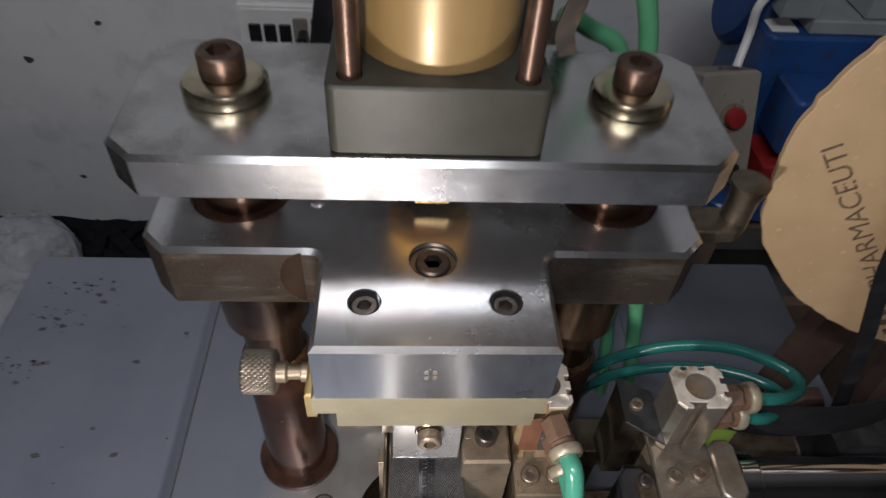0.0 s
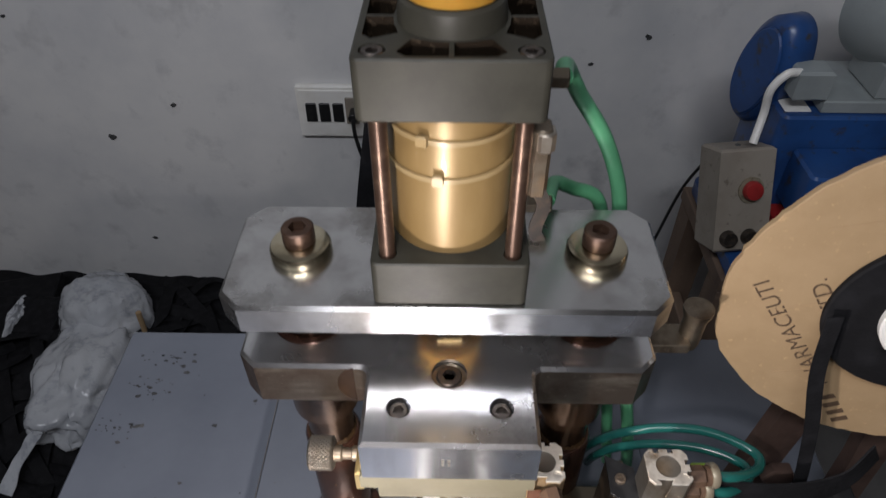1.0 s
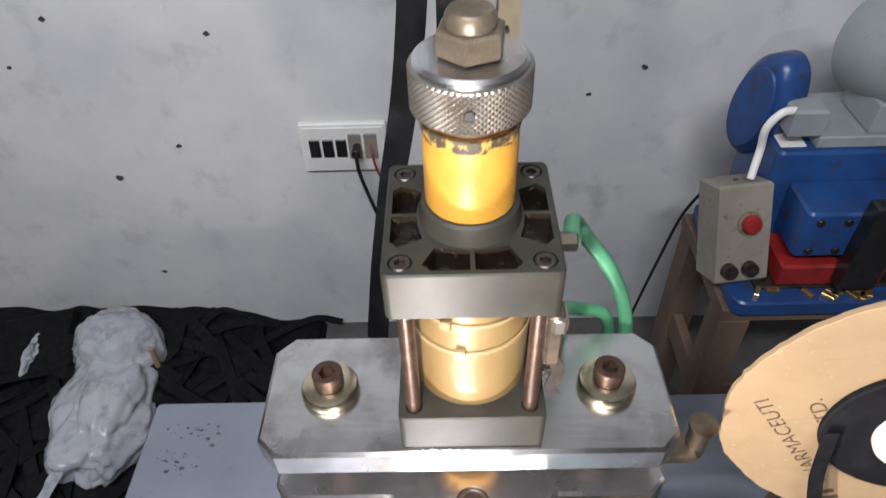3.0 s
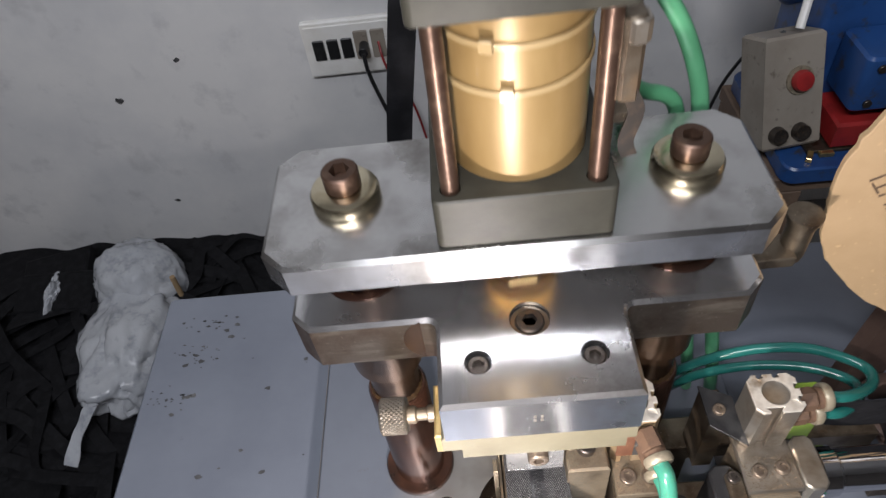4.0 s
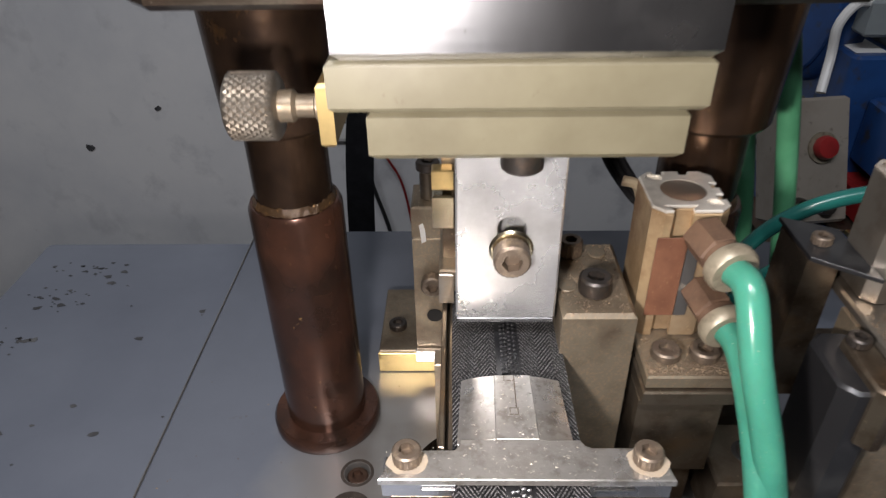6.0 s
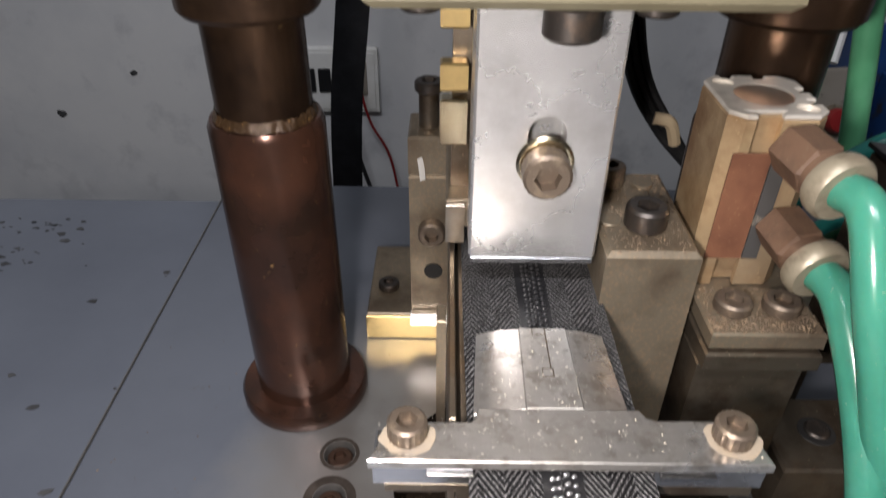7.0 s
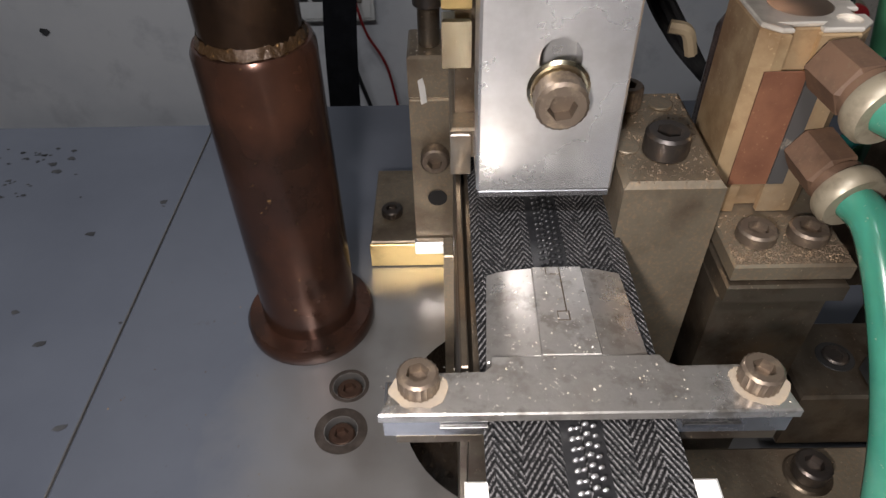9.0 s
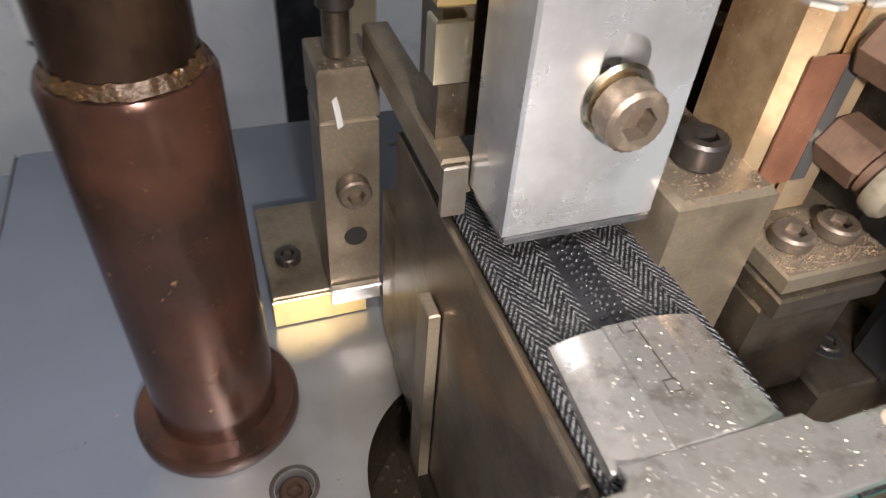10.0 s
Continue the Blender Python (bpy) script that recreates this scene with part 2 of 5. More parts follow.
FLAKE = mat("pale_filings", (0.62, 0.58, 0.50), 0.4, 0.3, (300, (0.45, 0.38, 0.28), 0.5, 0.65))
LIME = mat("lime_plastic", (0.28, 0.42, 0.05), 0.4, 0, (40, (0.2, 0.3, 0.04), 0.4, 0.7))


def brushed_plate():
    """Base plate: blue-grey paint worn to bare, oil-stained steel round the die."""
    m = mat("worn_base_plate", (0.135, 0.149, 0.178), 0.36, 0.2, (10, (0.11, 0.122, 0.148), 0.4, 0.7), (55, (0.10, 0.09, 0.08), 0.69, 0.76), (200, 0.08, 0.0004), 0, (700, (0.05, 0.045, 0.04), 0.70, 0.73))
    nt = m.node_tree
    b = nt.nodes["Principled BSDF"]
    tc = nt.nodes.new("ShaderNodeTexCoord")
    d = nt.nodes.new("ShaderNodeVectorMath")
    d.operation = "DISTANCE"
    d.inputs[1].default_value = (0.01, -0.01, 0.8)
    nt.links.new(tc.outputs["Object"], d.inputs[0])
    n = nt.nodes.new("ShaderNodeTexNoise")
    n.inputs["Scale"].default_value, n.inputs["Detail"].default_value = 38, 5
    nt.links.new(tc.outputs["Object"], n.inputs["Vector"])
    a = nt.nodes.new("ShaderNodeMath")
    a.operation = "MULTIPLY_ADD"
    a.inputs[1].default_value = 0.05
    nt.links.new(n.outputs["Fac"], a.inputs[0])
    nt.links.new(d.outputs["Value"], a.inputs[2])
    r = nt.nodes.new("ShaderNodeMapRange")
    r.inputs["From Min"].default_value, r.inputs["From Max"].default_value = 0.135, 0.085
    nt.links.new(a.outputs[0], r.inputs["Value"])
    mix = nt.nodes.new("ShaderNodeMix")
    mix.data_type = "RGBA"
    nt.links.new(r.outputs[0], mix.inputs["Factor"])
    nt.links.new(b.inputs["Base Color"].links[0].from_socket, mix.inputs["A"])
    mix2 = nt.nodes.new("ShaderNodeMix")
    mix2.data_type = "RGBA"
    nt.links.new(n.outputs["Fac"], mix2.inputs["Factor"])
    mix2.inputs["A"].default_value, mix2.inputs["B"].default_value = (0.20, 0.18, 0.155, 1), (0.55, 0.54, 0.52, 1)
    nt.links.new(mix2.outputs["Result"], mix.inputs["B"])
    nt.links.new(mix.outputs["Result"], b.inputs["Base Color"])
    rr = nt.nodes.new("ShaderNodeMapRange")
    rr.inputs["To Min"].default_value, rr.inputs["To Max"].default_value = 0.30, 0.85
    nt.links.new(r.outputs[0], rr.inputs["Value"])
    nt.links.new(rr.outputs[0], b.inputs["Metallic"])
    return m


def herringbone():
    """Black woven zipper tape: slanting ribs that change direction in bands along the tape."""
    m = bpy.data.materials.new("woven_black_tape")
    m.use_nodes = True
    nt = m.node_tree
    b = nt.nodes["Principled BSDF"]
    b.inputs["Roughness"].default_value = 0.5
    b.inputs["Specular IOR Level"].default_value = 0.3
    tc = nt.nodes.new("ShaderNodeTexCoord").outputs["Object"]
    sep = nt.nodes.new("ShaderNodeSeparateXYZ")
    nt.links.new(tc, sep.inputs[0])

    def op(kind, a, c=None, d=None):
        n = nt.nodes.new("ShaderNodeMath")
        n.operation = kind
        for k, v in enumerate((a, c, d)):
            if v is None:
                continue
            if isinstance(v, (int, float)):
                n.inputs[k].default_value = v
            else:
                nt.links.new(v, n.inputs[k])
        return n.outputs[0]

    zig = op("PINGPONG", op("ADD", sep.outputs["X"], 0.0121), 0.0048)
    ph = op("ADD", op("MULTIPLY", sep.outputs["Y"], 3600.0), op("MULTIPLY", zig, 5600.0))
    rib = op("MULTIPLY_ADD", op("SINE", ph), 0.5, 0.5)
    ns = nt.nodes.new("ShaderNodeTexNoise")
    ns.inputs["Scale"].default_value, ns.inputs["Detail"].default_value = 2400, 2
    nt.links.new(tc, ns.inputs["Vector"])
    fac = op("MULTIPLY", op("POWER", rib, 2.0), op("MULTIPLY_ADD", ns.outputs["Fac"], 8.0, -3.3))
    mix = nt.nodes.new("ShaderNodeMix")
    mix.data_type = "RGBA"
    nt.links.new(fac, mix.inputs["Factor"])
    mix.inputs["A"].default_value, mix.inputs["B"].default_value = (0.004, 0.004, 0.0045, 1), (0.15, 0.147, 0.147, 1)
    nt.links.new(mix.outputs["Result"], b.inputs["Base Color"])
    bn = nt.nodes.new("ShaderNodeBump")
    bn.inputs["Strength"].default_value, bn.inputs["Distance"].default_value = 0.7, 0.0004
    nt.links.new(rib, bn.inputs["Height"])
    nt.links.new(bn.outputs[0], b.inputs["Normal"])
    return m


PLATE = brushed_plate()
TAPE = herringbone()

# ---- builders ----
ORIGIN = {}
TAU = 2 * math.pi


def thing(name, at, label, category, group="", kind=""):
    ob = new(name)
    ob.location = at
    ob.empty_display_size = 0.02
    ORIGIN[ob] = Vector(at)
    return tagged(ob, label, category, group, kind)


def mesh_of(name, bm, material, smooth=35):
    bmesh.ops.recalc_face_normals(bm, faces=bm.faces)
    me = bpy.data.meshes.new(name)
    if smooth:
        lim = radians(smooth)
        for fc in bm.faces:
            fc.smooth = True
        for ed in bm.edges:
            if len(ed.link_faces) == 2 and ed.calc_face_angle(0) > lim:
                ed.smooth = False
    bm.to_mesh(me)
    bm.free()
    me.materials.append(material)
    return me


def part(name, bm, material, parent, label="", smooth=35):
    me = bm if isinstance(bm, bpy.types.Mesh) else mesh_of(name, bm, material, smooth)
    ob = new(name, me)
    ob.parent = parent
    if parent in ORIGIN:
        ob.matrix_parent_inverse = Matrix.Translation(-ORIGIN[parent])
    return tagged(ob, label)


def solo(name, bm, material, label, category, group="", kind="", smooth=35):
    return tagged(new(name, mesh_of(name, bm, material, smooth)), label, category, group, kind)


def circle(r, n=32, cx=0.0, cy=0.0, a0=0.0):
    return [(cx + r * math.cos(a0 + TAU * k / n), cy + r * math.sin(a0 + TAU * k / n)) for k in range(n)]


def rrect(x0, y0, x1, y1, r=0.002, n=4):
    out = []
    for cx, cy, a in ((x1 - r, y1 - r, 0), (x0 + r, y1 - r, 90), (x0 + r, y0 + r, 180), (x1 - r, y0 + r, 270)):
        for k in range(n + 1):
            t = radians(a + 90 * k / n)
            out.append((cx + r * math.cos(t), cy + r * math.sin(t)))
    return out


def inset(pts, c):
    """The outline (counter-clockwise) moved inwards by c."""
    out, n = [], len(pts)
    for k in range(n):
        p0, p1, p2 = Vector(pts[k - 1]), Vector(pts[k]), Vector(pts[(k + 1) % n])
        d1, d2 = (p1 - p0).normalized(), (p2 - p1).normalized()
        n1, n2 = Vector((-d1.y, d1.x)), Vector((-d2.y, d2.x))
        m = n1 + n2
        q = p1 + m * (c / max(0.3, 1 + n1.dot(n2)))
        out.append((q.x, q.y))
    return out


def prism(outer, z0, z1, holes=(), c=0.0005, m=None, bm=None):
    """Outline raised from z0 to z1, with chamfered edges. holes: (outline, depth from the top, or None for a hole right through)."""
    own = bmesh.new()
    area = sum(outer[k - 1][0] * outer[k][1] - outer[k][0] * outer[k - 1][1] for k in range(len(outer)))
    if area < 0:
        outer = outer[::-1]

    def ring(pts, z):
        return [own.verts.new((x, y, z)) for x, y in pts]

    def wall(a, b):
        for k in range(len(a)):
            own.faces.new((a[k - 1], a[k], b[k], b[k - 1]))

    def cap(loops):
        edges = []
        for lp in loops:
            for k in range(len(lp)):
                e = own.edges.get((lp[k - 1], lp[k])) or own.edges.new((lp[k - 1], lp[k]))
                edges.append(e)
        if len(loops) == 1:
            own.faces.new(loops[0])
        else:
            bmesh.ops.triangle_fill(own, use_beauty=True, use_dissolve=False, edges=edges)

    ins = inset(outer, c)
    rings = [ring(ins, z0), ring(outer, z0 + c), ring(outer, z1 - c), ring(ins, z1)]
    for a, b in zip(rings, rings[1:]):
        wall(a, b)
    top, bottom = [rings[3]], [rings[0]]
    for pts, depth in holes:
        a = ring(pts, z1)
        top.append(a)
        if depth is None:
            b = ring(pts, z0)
            bottom.append(b)
            wall(a, b)
        else:
            b = ring(pts, z1 - depth)
            wall(a, b)
            own.faces.new(b)
    cap(top), cap(bottom)
    if m is not None:
        own.transform(m)
    if bm is None:
        return own
    tmp = bpy.data.meshes.new("tmp")
    own.to_mesh(tmp)
    own.free()
    bm.from_mesh(tmp)
    bpy.data.meshes.remove(tmp)
    return bm


def box(x0, y0, z0, x1, y1, z1, c=0.0006, bm=None, m=None):
    return prism([(x0, y0), (x1, y0), (x1, y1), (x0, y1)], z0, z1, (), c, m, bm)


def lathe(profile, at=(0, 0, 0), axis="z", n=36, bm=None, m=None):
    """A profile of (radius, height) turned round an axis."""
    bm = bm or bmesh.new()
    turn = m or {"z": Matrix(), "x": pose(0, 0, 0, 0, 90, 0), "y": pose(0, 0, 0, -90, 0, 0), "-y": pose(0, 0, 0, 90, 0, 0), "-x": pose(0, 0, 0, 0, -90, 0)}[axis]
    t = Matrix.Translation(at) @ turn
    rows = []
    for r, h in profile:
        if r < 1e-6:
            rows.append([bm.verts.new(t @ Vector((0, 0, h)))])
        else:
            rows.append([bm.verts.new(t @ Vector((r * math.cos(TAU * k / n), r * math.sin(TAU * k / n), h))) for k in range(n)])
    for a, b in zip(rows, rows[1:]):
        for k in range(n):
            if len(a) == 1 and len(b) == 1:
                continue
            if len(a) == 1:
                bm.faces.new((a[0], b[k - 1], b[k]))
            elif len(b) == 1:
                bm.faces.new((a[k - 1], a[k], b[0]))
            else:
                bm.faces.new((a[k - 1], a[k], b[k], b[k - 1]))
    return bm


def rod(r, h0, h1, at=(0, 0, 0), axis="z", c=0.0006, n=32, bm=None):
    return lathe([(0, h0), (r - c, h0), (r, h0 + c), (r, h1 - c), (r - c, h1), (0, h1)], at, axis, n, bm)


def smooth_path(pts, step=8):
    """A Catmull-Rom line through the points."""
    p = [Vector(q) for q in pts]
    p = [2 * p[0] - p[1]] + p + [2 * p[-1] - p[-2]]
    out = []
    for k in range(1, len(p) - 2):
        for j in range(step):
            t = j / step
            out.append(0.5 * (2 * p[k] + (p[k + 1] - p[k - 1]) * t + (2 * p[k - 1] - 5 * p[k] + 4 * p[k + 1] - p[k + 2]) * t * t + (3 * p[k] - p[k - 1] - 3 * p[k + 1] + p[k + 2]) * t ** 3))
    return out + [p[-2]]


def sweep(pts, section, up=(0, 0, 1), bm=None, step=8):
    """A closed section (list of (side, up)) carried along a smooth line."""
    bm = bm or bmesh.new()
    line = smooth_path(pts, step)
    rings = []
    ref = Vector(up)
    for k, p in enumerate(line):
        d = (line[min(k + 1, len(line) - 1)] - line[max(k - 1, 0)]).normalized()
        side = d.cross(ref)
        if side.length < 1e-4:
            side = d.orthogonal()
        side.normalize()
        ref = side.cross(d).normalized()
        rings.append([bm.verts.new(p + side * a + ref * b) for a, b in section])
    n = len(section)
    for a, b in zip(rings, rings[1:]):
        for k in range(n):
            bm.faces.new((a[k - 1], a[k], b[k], b[k - 1]))
    bm.faces.new(rings[0]), bm.faces.new(rings[-1])
    return bm


def tube(pts, r, n=14, step=8, bm=None):
    return sweep(pts, circle(r, n), (0.13, 0.2, 1), bm, step)


def knurl(r, h0, h1, at, axis, n=60, rows=8):
    """A cylinder with crossed diamond knurling and chamfered ends."""
    bm = bmesh.new()
    turn = {"z": Matrix(), "x": pose(0, 0, 0, 0, 90, 0)}[axis]
    t = Matrix.Translation(at) @ turn
    rings = []
    for j in range(rows + 1):
        h = h0 + (h1 - h0) * j / rows
        rings.append([bm.verts.new(t @ Vector(((r - (0.0006 if (k + j) % 2 else 0)) * math.cos(TAU * k / n), (r - (0.0006 if (k + j) % 2 else 0)) * math.sin(TAU * k / n), h))) for k in range(n)])
    for rr, h, at_start in ((r - 0.0014, h0 - 0.0008, True), (r - 0.0014, h1 + 0.0008, False)):
        ring = [bm.verts.new(t @ Vector((rr * math.cos(TAU * k / n), rr * math.sin(TAU * k / n), h))) for k in range(n)]
        rings = [ring] + rings if at_start else rings + [ring]
    for a, b in zip(rings, rings[1:]):
        for k in range(n):
            q = (a[k - 1], a[k], b[k], b[k - 1])
            if (k + rings.index(a)) % 2:
                q = q[1:] + q[:1]
            bm.faces.new(q[:3]), bm.faces.new((q[0], q[2], q[3]))
    bm.faces.new(rings[0]), bm.faces.new(rings[-1])
    return bm


SCREWS = {}
AXES = {"z": Matrix(), "-z": pose(0, 0, 0, 180, 0, 0), "-y": pose(0, 0, 0, 90, 0, 0), "x": pose(0, 0, 0, 0, 90, 0), "-x": pose(0, 0, 0, 0, -90, 0)}


def screw(parent, r, h, at, axis="z", material=None, turn=0.0):
    """A socket head screw: knurled rim and hexagon socket; at: the middle of the seat."""
    material = material or BLACK_SCREW
    key = (r, h, material.name)
    if key not in SCREWS:
        n = 44
        rim = [((r - (0.00018 if k % 2 else 0)) * math.cos(TAU * k / n), (r - (0.00018 if k % 2 else 0)) * math.sin(TAU * k / n)) for k in range(n)]
        SCREWS[key] = mesh_of("screw", prism(rim, 0, h, [(circle(r * 0.56, 6), h * 0.55)], min(0.0007, r * 0.12)), material, 40)
    ob = part("screw", SCREWS[key], None, parent)
    ob.matrix_basis = Matrix.Translation(at) @ AXES[axis] @ pose(0, 0, 0, 0, 0, turn)
    return ob


def noisy(bm, amount, scale, seed=0.0):
    for v in bm.verts:
        v.co += noise.noise_vector(v.co * scale + Vector((seed, 0, 0))) * amount
    return bm


# ---- the room ----
# side and front walls are unseen; their dark colour stands in for gloom
for name, b in (("floor", (-2.2, -2.2, -0.1, 2.2, 1.15, 0.0)), ("wall_back", (-2.2, 0.985, 0.0, 2.2, 1.15, 2.7)), ("wall_left", (-2.3, -2.2, 0, -2.2, 1.15, 2.7)),
                ("wall_right", (2.2, -2.2, 0, 2.3, 1.15, 2.7)), ("wall_front", (-2.2, -2.3, 0, 2.2, -2.2, 2.7)), ("ceiling", (-2.3, -2.3, 2.7, 2.3, 1.15, 2.8))):
    solo(name, box(*b, c=0.002), {"floor": FLOOR, "ceiling": CEIL, "wall_front": DIM, "wall_left": DIM, "wall_right": DIM}.get(name, WALL), {"wall_front": "unseen wall, brown-grey darkened for an unlit room", "wall_left": "unseen wall, brown-grey darkened for an unlit room", "wall_right": "unseen wall, brown-grey darkened for an unlit room", "floor": "dark worn cement workshop floor", "ceiling": "plain white workshop ceiling"}.get(name, "whitewashed wall with stains and dark specks"), name.split("_")[0], kind="structure")

# ---- work table ----
table = thing("work_table", (0, 0, 0), "blue-grey painted steel work table with dark scuffs", "table")
part("tabletop", prism(rrect(-0.316, -0.42, 0.316, 0.230, 0.006, 4), 0.737, 0.765, (), 0.002), PAINT, table)
for x in (-0.28, 0.28):
    for y in (-0.38, 0.2):
        part("leg", box(x - 0.02, y - 0.02, 0.0, x + 0.02, y + 0.02, 0.737, 0.002), PAINT, table)

# ---- press: base, columns, top plate, ram ----
press = thing("punch_press", (0, 0, 0.765), "small two-column steel punch press bolted to the table", "press")
HOLE = circle(0.0375, 48, 0.003, -0.011)
PL_SCREWS = [(-0.054, -0.001), (-0.055, -0.019)]
base = part("base_plate", prism(rrect(-0.144, -0.26, 0.155, 0.19, 0.004), 0.7652, 0.80, [(HOLE, 0.03)] + [(circle(0.0055, 20, *q), 0.006) for q in PL_SCREWS], 0.0012), PLATE, press, "blue-grey base plate worn to bare steel")
# the hole's inside is coloured black for the shade in it
base.data.materials.append(OIL_HOLE_BLACK)
for fc in base.data.polygons:
    if fc.center.z < 0.799 and (fc.center.xy - Vector((0.003, -0.011))).length < 0.0385 and fc.center.z > 0.766:
        fc.material_index = 1
# solid strip added as the dark line along the plate's edge
part("edge_seam", box(-0.14452, -0.26, 0.7652, -0.1441, 0.19, 0.7997, 0.00005), FLOOR, press, "thin dark strip along the base plate's left edge")
for q in PL_SCREWS:
    screw(press, 0.0045, 0.0045, (*q, 0.794), material=STUD, turn=20)
for q, r in zip(PL_SCREWS, (0.0070, 0.0088)):
    part("oil_stain", prism(circle(r, 40, *q), 0.80004, 0.80012, [(circle(0.0057, 28, *q), None)], 0.00001), STAIN, press)
COLS = (-0.071, 0.073)
CY = 0.031
for cx in COLS:
    col = part("column", rod(0.0140, 0.80, 1.050, (cx, CY, 0), c=0.001), BRONZE, press, "oily bronze-brown guide column")
    part("sleeve", lathe([(0, 0.802), (0.0172, 0.802), (0.0172, 0.912), (0.0162, 0.9142), (0.0143, 0.9142), (0.0, 0.9142)], (cx, CY, 0)), BROWN, col, "dark oil-brown sleeve")
    part("flange", lathe([(0, 0.8002), (0.0232, 0.8002), (0.0236, 0.8012), (0.0236, 0.8055), (0.0226, 0.807), (0.0175, 0.8072), (0, 0.8072)], (cx, CY, 0)), BROWN, col)
    part("grease_ring", noisy(lathe([(0.0139, 0.9142), (0.0152, 0.9143), (0.0148, 0.9154), (0.0141, 0.9172), (0.0139, 0.9142)], (cx, CY, 0), n=60), 0.0009, 700), GREASE, col, "gritty amber grease")
    part("bush", lathe([(0, 0.9445), (0.0180, 0.9445), (0.0192, 0.946), (0.0212, 0.987), (0, 0.987)], (cx, CY, 0)), BRONZE, col, "bronze guide bush with oil stains")


def chamfered(x0, y0, x1, y1, c):
    return [(x0 + c, y0), (x1 - c, y0), (x1, y0 + c), (x1, y1 - c), (x1 - c, y1), (x0 + c, y1), (x0, y1 - c), (x0, y0 + c)]


top = part("top_plate", prism(chamfered(-0.105, 0.0, 0.105, 0.074, 0.0098), 1.040, 1.058, [], 0.0018), STEEL, press, "polished steel top plate with cut corners")
for cx in COLS:
    nut = part("flange_nut", lathe([(0, 1.0583), (0.0142, 1.0583), (0.0150, 1.0592), (0.0150, 1.0622), (0.0140, 1.0640), (0.0110, 1.0650), (0.0, 1.0650)], (cx, CY + 0.007, 0), n=40), PALE_BRASS, top, "worn nickel washer")
    screw(nut, 0.0079, 0.0092, (cx, CY + 0.007, 1.0650), material=STUD, turn=11 + 40 * cx)
FRONT = Matrix(((1, 0, 0, 0), (0, 0, -1, 0), (0, 1, 0, 0), (0, 0, 0, 1)))
# ram block: T-shaped, with the narrow stem towards the front
RAM_Z0, RAM_Z1 = 0.9885, 1.0185
f = 0.004
stem = [(-0.038, -0.0445), (0.0435, -0.0445), (0.0435, -0.002 - f)] + [(0.0435 + f - f * math.cos(radians(a)), -0.002 - f + f * math.sin(radians(a))) for a in (30, 60, 90)]
wing_r = [(0.096, -0.002), (0.1045, 0.0065), (0.1045, 0.066), (0.096, 0.074)]
wing_l = [(-0.094, 0.074), (-0.1025, 0.066), (-0.1025, 0.0065), (-0.094, -0.002)]
neck = [(-0.038 - f + f * math.cos(radians(a)), -0.002 - f + f * math.sin(radians(a))) for a in (90, 60, 30)] + [(-0.038, -0.002 - f)]
RAM_HOLES = [(-0.0212, -0.0248, 0.0058), (0.0265, -0.0245, 0.0058), (0.0022, -0.0052, 0.0088)]
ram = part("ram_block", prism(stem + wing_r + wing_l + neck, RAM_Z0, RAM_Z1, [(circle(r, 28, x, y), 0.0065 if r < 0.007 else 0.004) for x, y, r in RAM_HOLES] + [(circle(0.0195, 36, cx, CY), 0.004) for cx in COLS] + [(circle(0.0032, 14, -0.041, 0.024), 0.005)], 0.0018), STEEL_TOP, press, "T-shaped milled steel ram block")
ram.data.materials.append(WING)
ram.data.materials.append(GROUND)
# faces turned to the front get oil stains plus dim reflections as colour
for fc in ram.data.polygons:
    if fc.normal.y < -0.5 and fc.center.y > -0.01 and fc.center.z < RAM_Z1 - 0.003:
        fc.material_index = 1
    if fc.normal.y < -0.9 and fc.center.y < -0.04:
        fc.material_index = 2
for x, y, r in RAM_HOLES[:2]:
    screw(ram, 0.0047, 0.0045, (x, y, RAM_Z1 - 0.0064), turn=15)
part("plug", prism(circle(0.0062, 28, 0.0022, -0.0052), RAM_Z1 - 0.0058, RAM_Z1 - 0.001, [(circle(0.0034, 6, 0.0022, -0.0052), 0.003)], 0.0006), BLACK_SCREW, ram)
part("oil_ring", prism(circle(0.0085, 28, 0.0022, -0.0052), RAM_Z1 - 0.0039, RAM_Z1 - 0.0026, [(circle(0.0064, 28, 0.0022, -0.0052), None)], 0.0002), OILY, ram)
for cx in COLS:
    part("bush_collar", prism(circle(0.0188, 36, cx, CY), RAM_Z1 - 0.0038, RAM_Z1 - 0.0008, [(circle(0.0142, 30, cx, CY), None)], 0.0006), BROWN, ram)
part("oil_patch", prism([(-0.0432 + 0.0105 * math.cos(radians(a)), 1.0045 + 0.0135 * math.sin(radians(a))) for a in range(100, 261, 10)], 0.00205, 0.00218, (), 0.00002, FRONT), BRONZE, ram, "brown oil patch")
# stamped marks on the ram's face
for k, (dx, dz) in enumerate(((-0.0035, 0.002), (-0.0035, -0.002), (0.0, 0.002), (0.0, -0.0018))):
    part("stamp", box(0.0025 + dx * 0.8 - 0.0006, -0.04462, 1.0045 + dz * 0.8 - 0.0009, 0.0025 + dx * 0.8 + 0.0006, -0.04445, 1.0045 + dz * 0.8 + 0.0009, 0.00005), ALU, ram)
# piston rod nose between the plates
part("rod_nut", prism(circle(0.0125, 6, 0.002, 0.030), 1.0225, 1.0305, (), 0.0008), BRASS, press, "brass hexagon on the piston rod")
part("rod_ring", rod(0.0168, 1.0307, 1.0399, (0.002, 0.030, 0)), YELLOW, press, "yellow urethane ring")
